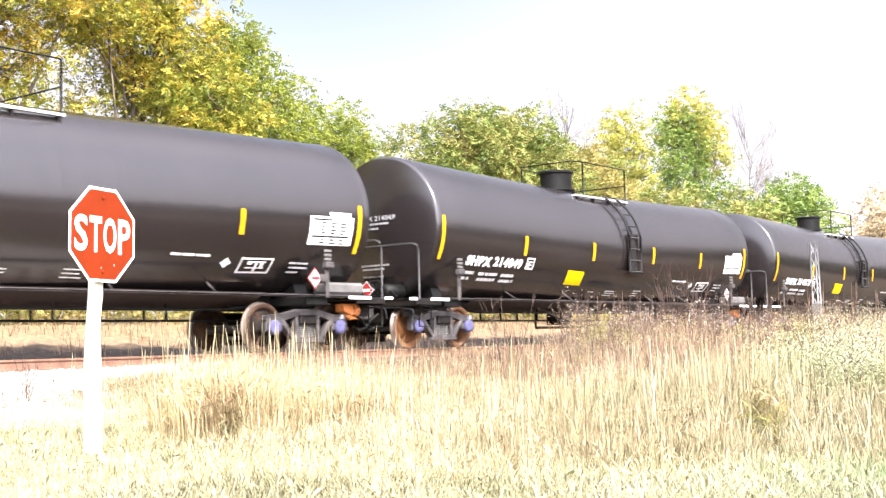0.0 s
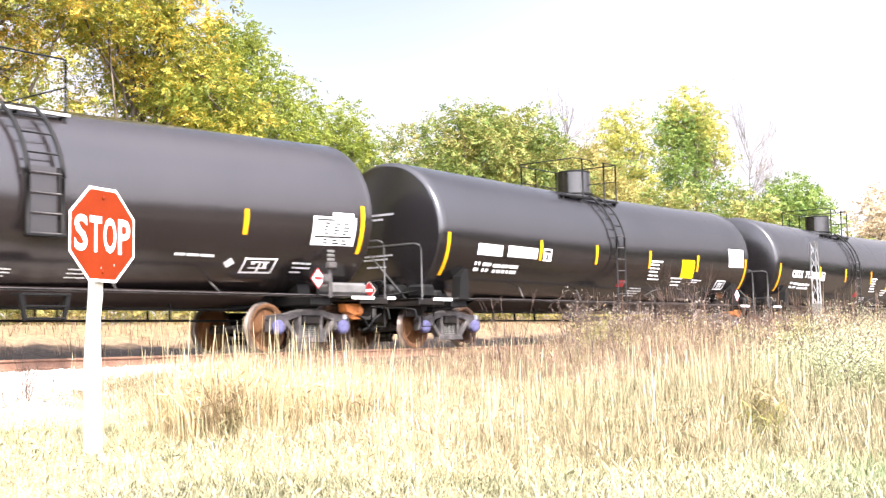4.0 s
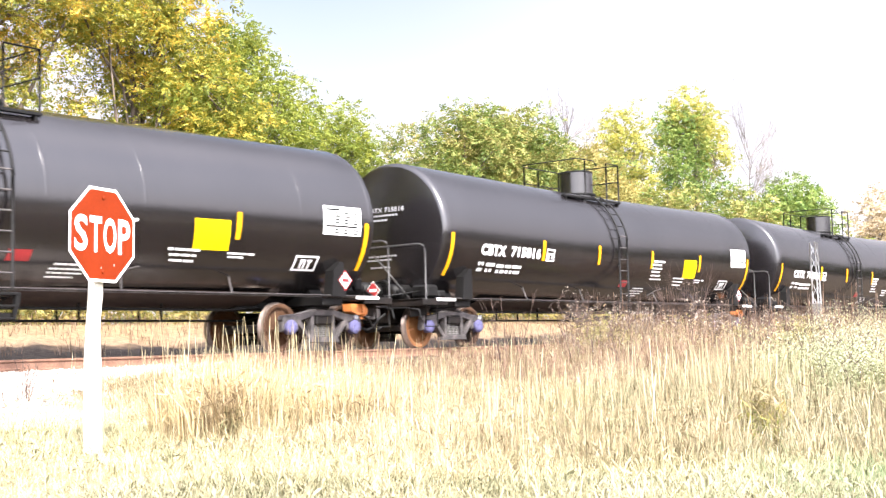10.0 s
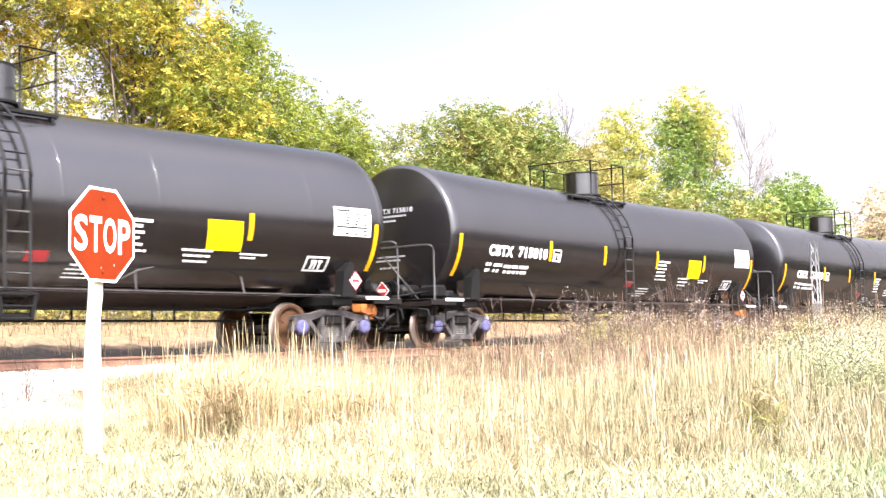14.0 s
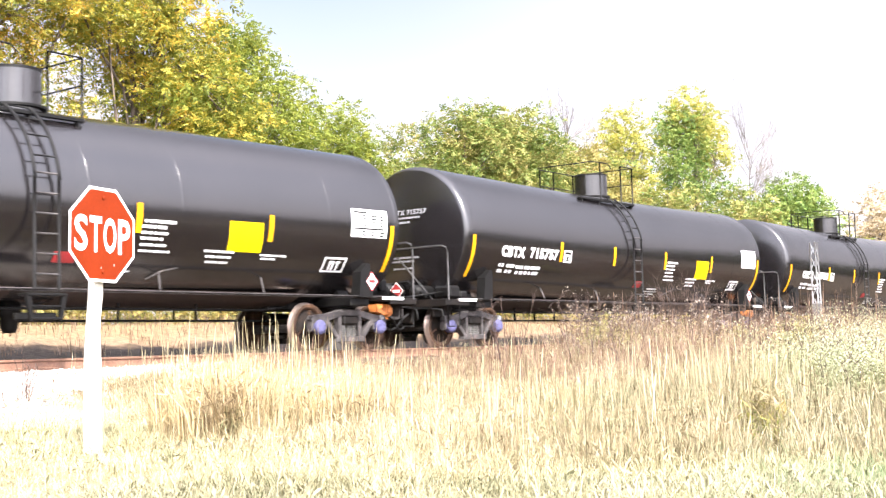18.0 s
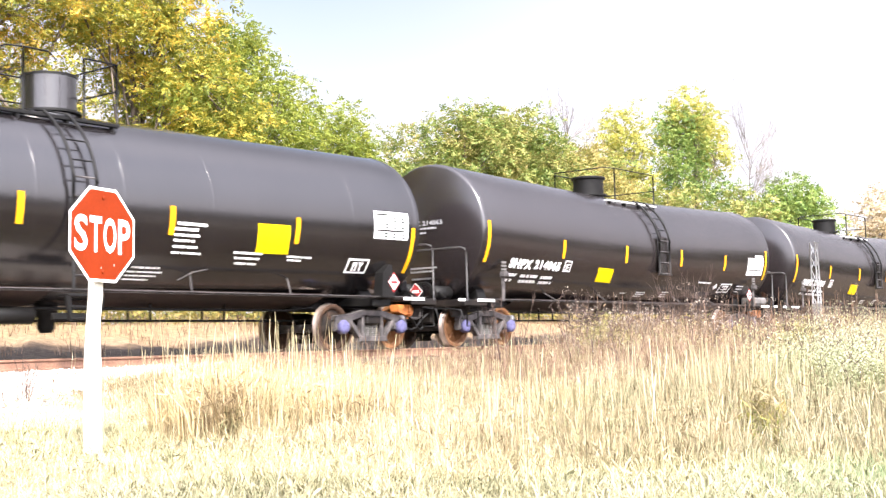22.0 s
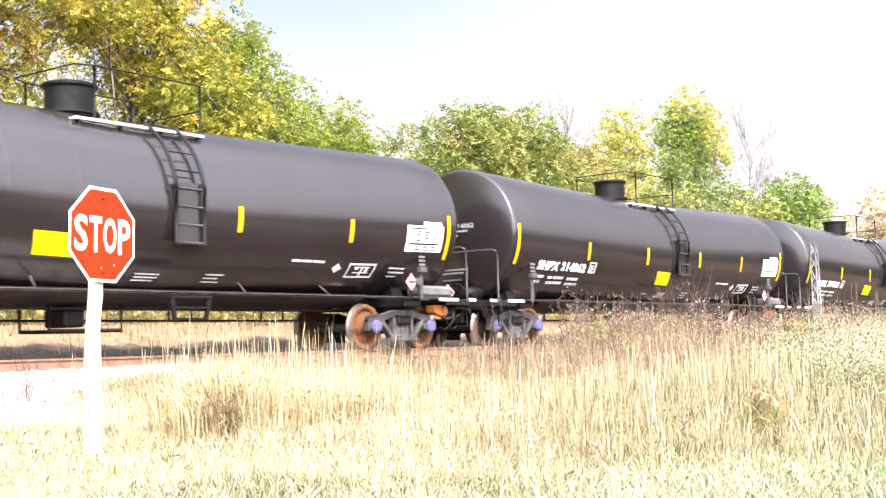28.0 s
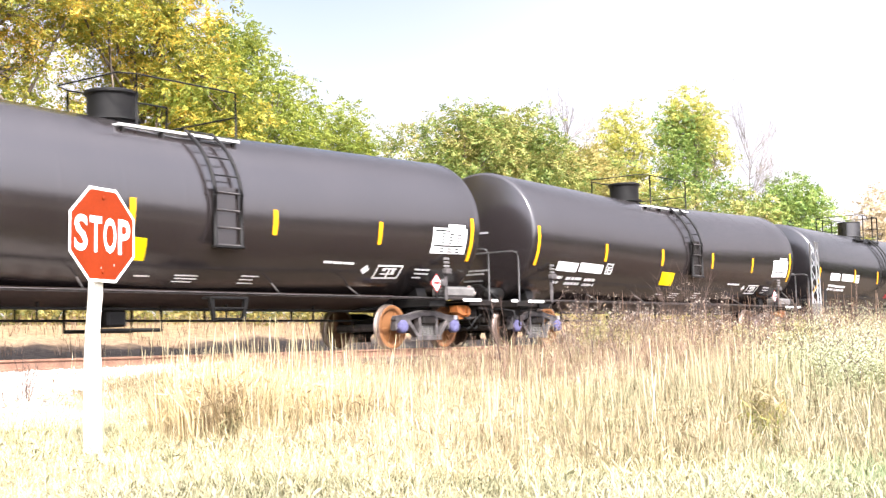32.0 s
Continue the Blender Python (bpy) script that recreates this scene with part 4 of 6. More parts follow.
    # underframe
    for s in (-1, 1):
        bm = bmesh.new()
        add_box(bm, 1.0, L - 1.0, s * 1.36 - 0.02, s * 1.36 + 0.02, 1.015, 1.045)
        add_box(bm, 1.0, L - 1.0, s * 1.40 - 0.035, s * 1.40 + 0.035, 1.045, 1.06)
        part("side_rail", bm, CAST, car, "thin worn steel side rail")
        # straps between the rail and the shell
        for x in ([4.41, 6.87, 11.12, 13.3] if jacket else [4.61, 7.16, 11.10, 13.46]):
            if s < 0:
                bm = bmesh.new()
                p = on_tank(T, x + 0.12, angle_of(T, x, 1.27 if jacket else 1.36), 0.005)
                q = Vector((x - 0.10, -1.37, 1.05))
                add_tube(bm, [p, q], 0.017, 6)
                part("strap", bm, CAST, car)
    for xa, xb in ((0.75, 3.75), (L - 3.75, L - 0.75)):
        bm = bmesh.new()
        add_box(bm, xa, xb, -0.34, 0.34, 0.80, 1.16, 0.02)
        part("stub_sill", bm, FRAME, car, "dusty black stub sill")
    for cx in T["trucks"]:
        bm = bmesh.new()
        add_box(bm, cx - 0.28, cx + 0.28, -1.34, 1.34, 0.86, 1.04, 0.02)
        for s in (-1, 1):
            arc = [(s * 0.95, 1.0)] + [(s * 1.50 * math.sin(a), T["ends"] - 1.50 * math.cos(a)) for a in (radians(v) for v in (34, 31, 28, 25, 22))] + [(s * 0.4, 1.0)]
            fa = [bm.verts.new((cx - 0.16, y, z)) for y, z in arc]
            fb = [bm.verts.new((cx + 0.16, y, z)) for y, z in arc]
            fs = [bm.faces.new(fa), bm.faces.new(list(reversed(fb)))]
            for k in range(len(arc)):
                fs.append(bm.faces.new((fa[k], fb[k], fb[(k + 1) % len(arc)], fa[(k + 1) % len(arc)])))
            bmesh.ops.recalc_face_normals(bm, faces=fs)
        part("saddle", bm, BLACK, car, "black saddle under the tank")
        if not jacket:
            bm = bmesh.new()
            add_prism(bm, [(cx - 0.16, 1.03), (cx + 0.18, 1.03), (cx + 0.18, 1.68), (cx + 0.08, 1.70), (cx - 0.10, 1.52)], -1.47, -1.25)
            part("saddle_web", bm, BLACK, car, "black upright saddle plate")
        add_truck(car, cx)
    for s, ex in ((-1, 0.0), (1, L)):
        bm = bmesh.new()
        a, b = sorted((ex - s * 0.50, ex - s * 1.35))
        add_box(bm, a, b, -1.40, 1.40, 0.99, 1.03)
        add_box(bm, a, b, -1.42, -1.36, 0.90, 1.03, 0.01)
        add_box(bm, a, b, 1.36, 1.42, 0.90, 1.03, 0.01)
        e = ex - s * 0.50
        add_box(bm, min(e, e - s * 0.05), max(e, e - s * 0.05), -1.40, 1.40, 0.88, 1.04, 0.01)
        part("end_platform", bm, FRAME, car, "dusty black end platform")
        x = ex - s * 0.60
        bm = bmesh.new()
        add_tube(bm, [(x, -1.42, 1.0), (x, -1.42, 2.05), (x, -1.38, 2.15), (x, -1.26, 2.19), (x, 1.26, 2.19), (x, 1.38, 2.15), (x, 1.42, 2.05), (x, 1.42, 1.0)], 0.018, 8)
        part("end_handrail", bm, RAILGREY, car, "pipe handrail across the car end")
        if s < 0 and not jacket:
            bm = bmesh.new()
            add_tube(bm, [(x, -0.02, 2.02), (x, -0.98, 1.04)], 0.018, 6)
            part("handrail_brace", bm, RAILGREY, car)
        # sill step
        bm = bmesh.new()
        add_tube(bm, [(x, -1.40, 1.0), (x, -1.40, 0.45), (x - s * 0.40, -1.40, 0.45), (x - s * 0.40, -1.40, 1.0)], 0.018, 6)
        part("stirrup_step", bm, BLACK, car)
        link("coupler", coupler_bm_mesh(s), car, "orange-primed knuckle coupler" if s > 0 else "dark knuckle coupler", Matrix.Translation((ex, 0, 0)))
        link("air_hose", shared("air_hose%d" % s, lambda: hose_bm(s), BLACK), car, "black air brake hose", Matrix.Translation((ex, 0, 0)))
        bm = bmesh.new()
        a, b = sorted((ex - s * 0.62, ex - s * 1.10))
        add_box(bm, a, b, -0.38, 0.38, 0.54, 0.98, 0.03)
        add_box(bm, a + 0.1, b - 0.1, -0.36, -0.28, 0.62, 0.72, 0.02)
        add_box(bm, a + 0.1, b - 0.1, -0.36, -0.28, 0.80, 0.90, 0.02)
        part("draft_gear", bm, FRAME, car, "dark draft gear casting")
        bm = bmesh.new()
        add_tube(bm, [(ex - s * 0.40, -0.10, 0.98), (ex - s * 0.42, -0.55, 0.86), (ex - s * 0.44, -1.05, 0.84), (ex - s * 0.44, -1.36, 0.80), (ex - s * 0.44, -1.40, 0.60)], 0.018, 6)
        part("uncoupling_lever", bm, BLACK, car, "bent black uncoupling lever")
        if s > 0:
            bm = bmesh.new()
            add_prism(bm, [(ex - 1.47, 0.91), (ex - 1.08, 0.91), (ex - 1.02, 0.84), (ex - 1.06, 0.72), (ex - 1.22, 0.69), (ex - 1.45, 0.76)], -1.16, -0.94)
            add_lathe(bm, [(0.11, -0.05), (0.12, 0.04), (0.07, 0.09)], (ex - 1.02, -1.05, 0.78), "X", 12)
            add_box(bm, ex - 1.16, ex - 1.08, -1.20, -1.14, 0.74, 0.90, 0.012)
            bmesh.ops.recalc_face_normals(bm, faces=bm.faces)
            part("end_casting", bm, ORANGE, car, "bright orange primed end casting")
        for y in (-0.98, 0.98):
            bm = bmesh.new()
            add_prism(bm, [(ex - s * 0.52, 0.90), (ex - s * 1.30, 0.90), (ex - s * 1.15, 0.70), (ex - s * 0.60, 0.66)], y - 0.03, y + 0.03)
            part("platform_gusset", bm, FRAME, car)
        bm = bmesh.new()
        add_lathe(bm, [(0.06, -0.34), (0.19, -0.30), (0.19, 0.22), (0.13, 0.30)], (ex - s * 0.78, 0.30, 1.27), "X", 14)
        add_lathe(bm, [(0.05, -0.30), (0.15, -0.26), (0.15, 0.26), (0.05, 0.30)], (ex - s * 0.78, -0.55, 1.22), "X", 14)
        add_tube(bm, [(ex - s * 0.5, -0.9, 1.08), (ex - s * 0.6, -0.3, 1.45), (ex - s * 0.75, 0.7, 1.40), (ex - s * 0.7, 1.0, 1.10)], 0.03, 6)
        part("brake_cylinder", bm, BLACK, car, "black brake cylinders on the end platform")
    # white reflective marks along the end sills
    for xa, xb in ((0.95, 1.60), (L - 1.62, L - 0.95)):
        bm = bmesh.new()
        add_box(bm, xa, xb, -1.448, -1.436, 0.985, 1.045, 0.003)
        part("white_reflector", bm, WHITE, car, "white reflective strip")
    if jacket:
        for xa, xb in ((0.28, 0.52), (L - 0.52, L - 0.28)):
            bm = bmesh.new()
            add_box(bm, xa, xb, -1.43, -1.41, 0.99, 1.05, 0.003)
            part("white_reflector", bm, WHITE, car)
        for x in (1.95, 15.90):
            bm = bmesh.new()
            add_box(bm, x - 0.05, x + 0.05, -1.47, -1.43, 1.0, 1.62, 0.01)
            add_box(bm, x - 0.10, x + 0.10, -1.56, -1.42, 1.55, 1.68, 0.02)
            br = part("lifting_bracket", bm, CAST, car, "grey lifting bracket")
            for z in (1.70, 1.78, 1.86):
                bm = bmesh.new()
                add_box(bm, x - 0.09, x + 0.09, -1.50, -1.46, z, z + 0.05, 0.008)
                part("plate", bm, PIPE, br)
        bm = bmesh.new()
        add_box(bm, 15.95, 17.0, -1.43, -1.0, 1.07, 1.30, 0.05)
        box = part("valve_box", bm, PIPE, car, "grey air brake valve box")
        bm = bmesh.new()
        add_lathe(bm, [(0.06, -0.10), (0.09, -0.05), (0.09, 0.05)], (15.75, -1.42, 1.36), "Y", 12)
        part("gauge", bm, CAST, box)
    else:
        bm = bmesh.new()
        add_box(bm, 0.80, 1.20, -1.30, -0.85, 1.06, 1.34, 0.05)
        add_box(bm, 1.15, 1.42, -1.34, -1.05, 1.06, 1.22, 0.04)
        add_tube(bm, [(0.2, -0.6, 1.10), (0.8, -1.1, 1.20)], 0.02, 6)
        part("brake_valve", bm, BLACK, car, "black brake valve gear")
        bm = bmesh.new()
        add_box(bm, L - 0.86, L - 0.64, -0.62, -0.22, 1.04, 1.80, 0.04)
        add_box(bm, L - 0.90, L - 0.70, -0.80, -0.62, 1.20, 1.45, 0.03)
        hb = part("hand_brake", bm, BLACK, car, "black hand brake housing")
        bm = bmesh.new()
        wx, wy, wz = L - 0.58, -0.42, 1.66
        add_tube(bm, [(wx, wy + 0.26 * math.cos(t), wz + 0.26 * math.sin(t)) for t in (2 * math.pi * i / 20 for i in range(21))], 0.018, 6)
        for i in range(3):
            t = i * 2.094
            add_tube(bm, [(wx, wy, wz), (wx, wy + 0.26 * math.cos(t), wz + 0.26 * math.sin(t))], 0.012, 5)
        part("brake_wheel", bm, BLACK, hb, "round hand brake wheel")
    # piping and valves below
    bm = bmesh.new()
    add_tube(bm, [(3.2, -0.35, 0.86), (4.0, -0.40, 0.80), (L - 4.0, -0.40, 0.80), (L - 3.2, -0.35, 0.86)], 0.026, 6)
    part("brake_pipe", bm, BLACK, car)
    bm = bmesh.new()
    add_tube(bm, [(3.0, 0.2, 0.62), (L - 3.0, 0.2, 0.62)], 0.022, 6)
    part("brake_rod", bm, BLACK, car)
    for x in ([5.0, 6.6, 10.6, 12.9] if jacket else [4.6, 6.4, 10.9, 12.6]):
        for y in (-0.42, 0.18):
            bm = bmesh.new()
            add_box(bm, x - 0.014, x + 0.014, y, y + 0.04, 0.60, 0.93)
            part("pipe_hanger", bm, BLACK, car)
    if jacket:
        bm = bmesh.new()
        add_tube(bm, [(7.6, -0.5, 0.86), (7.6, -0.5, 0.44), (9.0, -0.5, 0.44), (9.0, -0.5, 0.86)], 0.035, 6)
        add_tube(bm, [(7.6, 0.3, 0.86), (7.6, 0.3, 0.44), (9.0, 0.3, 0.44), (9.0, 0.3, 0.86)], 0.035, 6)
        add_box(bm, 8.0, 8.4, -0.35, 0.25, 0.50, 0.80, 0.04)
        part("outlet_guard", bm, BLACK, car, "black skid frame round the bottom outlet")
    else:
        bm = bmesh.new()
        add_lathe(bm, [(0.08, -0.45), (0.13, -0.42), (0.13, 0.42), (0.08, 0.45)], (8.0, -0.6, 0.68), "X", 16)
        part("air_reservoir", bm, BLACK, car, "black air reservoir")
        bm = bmesh.new()
        add_lathe(bm, [(0.10, 0.42), (0.14, 0.50), (0.14, 0.66), (0.20, 0.70), (0.20, 0.92)], (9.1, 0, 0), "Z", 14)
        part("bottom_outlet", bm, BLACK, car, "black bottom outlet valve")
        bm = bmesh.new()
        add_box(bm, 8.75, 9.5, -0.7, -0.62, 0.60, 0.72, 0.02)
        part("outlet_bracket", bm, BLACK, car)
    # reflective stripes
    if jacket:
        stripes = [(1.36, 2.80, 0.95), (4.53, 2.52, 0.45), (7.62, 2.52, 0.45), (10.80, 2.55, 0.45), (13.72, 2.52, 0.45), (16.80, 2.79, 0.95)]
    else:
        stripes = [(1.46, 2.45, 0.97), (5.07, 2.46, 0.48), (7.66, 2.46, 0.48), (10.50, 2.45, 0.48), (13.44, 2.45, 0.48), (16.80, 2.46, 0.97)]
    for x, z, h in stripes:
        decal(car, T, "reflective_stripe", x - 0.055, x + 0.055, z, h, YELLOW, "yellow reflective stripe", 0.012)
    # stencils
    if jacket:
        bm = bmesh.new()
        frame_box(bm, T, 4.69, 5.00, 2.03, 0.29, 0.03)
        patch(bm, T, 4.78, 4.92, 1.95, 0.03, 0.006)
        patch(bm, T, 4.78, 4.82, 1.92, 0.12, 0.006)
        patch(bm, T, 4.78, 4.92, 1.88, 0.025, 0.006)
        patch(bm, T, 4.78, 4.92, 1.81, 0.03, 0.006)
        part("test_stencil", bm, WHITE, car, "white boxed stencil")
        bar_lines(car, T, [(2.42, 2.82, 1.67, 0.08), (3.02, 3.72, 1.655, 0.08), (3.88, 4.40, 1.64, 0.08), (2.46, 2.80, 1.55, 0.08), (3.06, 3.74, 1.535, 0.08), (3.92, 4.46, 1.52, 0.08)])
        bar_lines(car, T, [(12.29, 13.17, 1.71, 0.05), (8.03, 8.35, 1.33, 0.03), (8.85, 9.35, 1.36, 0.03), (8.87, 9.35, 1.31, 0.03), (8.85, 9.30, 1.26, 0.03), (10.36, 10.8, 1.39, 0.03), (10.36, 10.7, 1.33, 0.03), (10.36, 10.75, 1.27, 0.03)])
        bar_lines(car, T, [(15.15, 15.65, 1.66, 0.04), (15.2, 15.7, 1.58, 0.04), (15.2, 15.5, 1.50, 0.04)])
        panel_x, panel_z = (15.42, 16.62), 2.53
        bm = bmesh.new()
        frame_box(bm, T, 13.92, 14.72, 1.70, 0.33, 0.04)
        patch(bm, T, 14.1, 14.55, 1.64, 0.03)
        patch(bm, T, 14.30, 14.36, 1.62, 0.2)
        patch(bm, T, 14.1, 14.55, 1.54, 0.03)
        patch(bm, T, 14.12, 14.22, 1.62, 0.05)
        patch(bm, T, 14.42, 14.52, 1.62, 0.12)
        patch(bm, T, 14.08, 14.56, 1.465, 0.025)
        part("test_stencil", bm, WHITE, car, "white boxed stencil")
        bm = bmesh.new()
        p0 = angle_of(T, 13.55, 1.66)
        vs = [bm.verts.new(on_tank(T, 13.58 + a, p0 + b / TANK_R, 0.006)) for a, b in ((0, 0.02), (0.13, -0.09), (0, -0.20), (-0.13, -0.09))]
        bm.faces.new(vs)
        part("diamond_mark", bm, WHITE, car, "white diamond mark")
        plx, plz = 15.55, 1.36
        decal(car, T, "panel_header", 15.95, 16.55, 2.62, 0.07, WHITE)
    else:
        decal(car, T, "yellow_panel", 12.44, 13.24, 2.29, 0.54, LEMON, "yellow warning panel", slant=0.05)
        bm = bmesh.new()
        frame_box(bm, T, 5.20, 5.55, 2.27, 0.30)
        patch(bm, T, 5.27, 5.48, 2.17, 0.04)
        patch(bm, T, 5.27, 5.32, 2.13, 0.10)
        patch(bm, T, 5.42, 5.46, 2.13, 0.10)
        part("test_stencil", bm, WHITE, car, "white boxed stencil")
        bar_lines(car, T, [(2.55, 2.75, 1.87, 0.08), (2.86, 3.18, 1.86, 0.08), (3.26, 4.25, 1.84, 0.08), (2.57, 2.75, 1.74, 0.08), (2.88, 3.12, 1.735, 0.08), (3.30, 4.27, 1.72, 0.08)])
        bar_lines(car, T, [(10.62, 11.28, 2.20, 0.05), (10.58, 11.10, 2.11, 0.05), (10.58, 11.14, 2.01, 0.045), (10.58, 11.05, 1.92, 0.045), (10.60, 11.14, 1.82, 0.045), (10.60, 11.24, 1.72, 0.04)])
        bar_lines(car, T, [(11.98, 12.72, 1.78, 0.045), (12.04, 12.66, 1.69, 0.045), (12.08, 12.60, 1.60, 0.045), (13.30, 13.95, 1.76, 0.04), (13.34, 13.7, 1.70, 0.04)])
        bar_lines(car, T, [(9.92, 10.50, 1.46, 0.04), (9.86, 10.60, 1.39, 0.035), (9.86, 10.50, 1.33, 0.035), (9.86, 10.40, 1.27, 0.035)])
        decal(car, T, "red_panel", 9.06, 9.46, 1.63, 0.20, REDP, "faded red stencil patch")
        bm = bmesh.new()
        frame_box(bm, T, 15.0, 15.62, 1.78, 0.32, 0.04)
        patch(bm, T, 15.16, 15.30, 1.71, 0.05)
        patch(bm, T, 15.34, 15.46, 1.71, 0.05)
        patch(bm, T, 15.17, 15.22, 1.67, 0.15)
        patch(bm, T, 15.26, 15.31, 1.67, 0.15)
        patch(bm, T, 15.38, 15.43, 1.67, 0.15)
        part("test_stencil", bm, WHITE, car, "white boxed stencil")
        panel_x, panel_z = (15.58, 16.64), 2.74
        plx, plz = 16.20, 1.34
        bm = bmesh.new()
        add_tube(bm, [on_tank(T, 11.0, angle_of(T, 11.0, 1.28), 0.02), on_tank(T, 11.2, angle_of(T, 11.2, 1.42), 0.04), on_tank(T, 11.5, angle_of(T, 11.5, 1.48), 0.04)], 0.012, 6)
        part("vent_hose", bm, CAST, car)
    # capacity panel: white sheet with dark rules
    pan = decal(car, T, "data_panel", panel_x[0], panel_x[1], panel_z, 0.55, WHITE, "white data panel with dark rules")
    rng = np.random.default_rng(7 if jacket else 8)
    bm = bmesh.new()
    for k, z in enumerate(np.linspace(0.05, 0.49, 8)):
        phi = angle_of(T, 16, panel_z) - z / TANK_R
        zz = axis_z(T, 16) + TANK_R * math.sin(phi)
        if k in (0, 5):
            patch(bm, T, panel_x[0] + 0.06, panel_x[1] - (0.1 if k else 0.6), zz, 0.034, 0.010, n=1)
            continue
        for c in (0.36, 0.62, 0.88):
            w = rng.uniform(0.08, 0.19)
            patch(bm, T, panel_x[0] + c - 0.05, min(panel_x[0] + c - 0.05 + w, panel_x[1] - 0.03), zz, 0.030, 0.010, n=1)
    tagged(part("small_print", bm, BLACK, pan, "dark rows of small print"), kind="stuff")
    # hazard diamonds on a bracket at the side and on the end
    for x, y, z, rz in ((plx, -1.47, plz, 0), (0.50, -0.06, 1.26, -90)):
        bm = bmesh.new()
        for rr, yy, ii in ((0.205, 0.0, 1), (0.165, -0.004, 0)) if rz == 0 else ((0.20, 0.0, 0), (0.18, -0.004, 1)):
            bm.faces.new([bm.verts.new((a * rr, yy, b * rr)) for a, b in ((0, -1), (1, 0), (0, 1), (-1, 0))]).material_index = ii
        add_box(bm, -0.03, 0.03, 0.004, 0.03, -0.32, 0.1, 0, 2)
        pl = part("placard", bm, [WHITE, REDP, BLACK], car, "red and white hazard diamond")
        pl.matrix_basis = pose(x, y, z, 0, 0, rz)
        bm = bmesh.new()
        add_box(bm, -0.10, 0.10, -0.010, -0.006, -0.03, 0.03)
        part("placard_bar", bm, REDP if rz == 0 else WHITE, pl)
    return car


def on_head(T, y, z, off=0.014):
    """A point of the leading head, y across and z up from its centre."""
    return (T["x0"] - head_out(T, min(math.hypot(y, z) / TANK_R, 0.999)) - off, y, T["ends"] + z)


def head_lines(car, T, mark, z):
    """The mark and the small lines stencilled on the leading head."""
    if mark:
        me = text_mesh(mark, 0.3, HEADMARK, "head_stencil", bold=0.010, space=1.1)
        co = fit_text(me, 1.05, 0.115)
        out = np.array([on_head(T, 0.48 - float(u), z + float(v)) for u, v, _ in co], dtype=np.float32)
        me.vertices.foreach_set("co", out.ravel())
        me.update()
        link("head_stencil", me, car, "greyed stencilled mark " + mark)
    rows = [(-0.40, 0.85, -0.09, 0.045), (-0.12, 0.55, -0.19, 0.045), (-0.34, 0.80, -0.98, 0.04), (-0.20, 0.62, -1.06, 0.04), (-0.14, 0.55, -1.22, 0.04)]
    rng = random.Random(int(z * 100))
    for y0, w, dz, h in rows:
        bm = bmesh.new()
        y = y0
        while y < y0 + w:
            k = h * rng.uniform(0.8, 2.4)
            cs = [bm.verts.new(on_head(T, a, z + dz + b)) for a, b in ((y, 0), (y, h), (y + k, h), (y + k, 0))]
            bm.faces.new(cs)
            y += k + h * 0.4
        tagged(part("head_print", bm, HEADMARK, car, "greyed rows of small print"), kind="stuff")


def coupler_bm_mesh(s):
    return shared("coupler%d" % s, lambda: coupler_bm(s), ORANGE if s > 0 else CAST)


MARKS = ["", "SHPX 214049", "SHPX 214078", "", "CBTX 715805", "CBTX 715857", "CBTX 715816", "CBTX 715836", "CBTX 715818", "CBTX 715778",
         "CBTX 715757", "CBTX 715753", "SHPX 214065", "SHPX 214061", "", "SHPX 214062", "SHPX 214064", "", ""]
WELDED = set(range(3, 12)) | {18}
FIRST_X = -143.35


def build_train():
    cars, x = [], FIRST_X
    made = {}
    for k in range(19):
        kind = "welded" if k in WELDED else "jacketed"
        T = TYPES[kind]
        if kind not in made:
            made[kind] = build_car(kind)
            car = made[kind]
        else:
            car = copy_thing(made[kind], Matrix.Identity(4))
        cars.append((car, x, kind))
        x += T["length"]
    # the first car has no ladder on the side towards the road
    for ladder in [c for c in cars[0][0].children if c.name.startswith("ladder")]:
        for piece in list(ladder.children) + [ladder]:
            bpy.data.objects.remove(piece)
    # on the jacketed cars the yellow panels sit differently from car to car
    places = {1: 6.58, 2: 6.88, 13: 6.88, 14: 6.74, 15: 8.30, 16: 7.22, 17: 7.72}
    for k, (car, _, kind) in enumerate(cars):
        if kind == "jacketed":
            xa = places.get(k, 6.32)
            decal(car, TYPES[kind], "yellow_panel", xa, xa + 0.76, 1.80 if k == 1 else 1.91, 0.40, LEMON, "yellow warning panel", slant=0.08)
    nudge = {13: -0.16, 14: -0.10}
    for k, ((car, _, kind), mark) in enumerate(zip(cars, MARKS)):
        T = TYPES[kind]
        head_lines(car, T, mark, 0.14 if kind == "jacketed" else 0.47)
        xa, zt, w1, w2, hi = (2.36 + nudge.get(k, 0), 2.0, 0.94, 0.98 if k == 13 else 1.12, 0.245) if kind == "jacketed" else (2.55, 2.265, 0.95, 1.22, 0.255)
        gap = 0.10 if kind == "jacketed" else 0.22
        if mark:
            a, b = mark.split()
            shell_text(car, T, a, xa, w1, zt, hi)
            shell_text(car, T, b, xa + w1 + gap, w2, zt, hi)
        else:
            decal(car, T, "stencil_bar", xa, xa + w1, zt, hi, WHITE, "white stencilled mark")
            decal(car, T, "stencil_bar", xa + w1 + gap, xa + w1 + gap + w2, zt, hi, WHITE, "white stencilled mark")
    return cars


CARS = build_train()


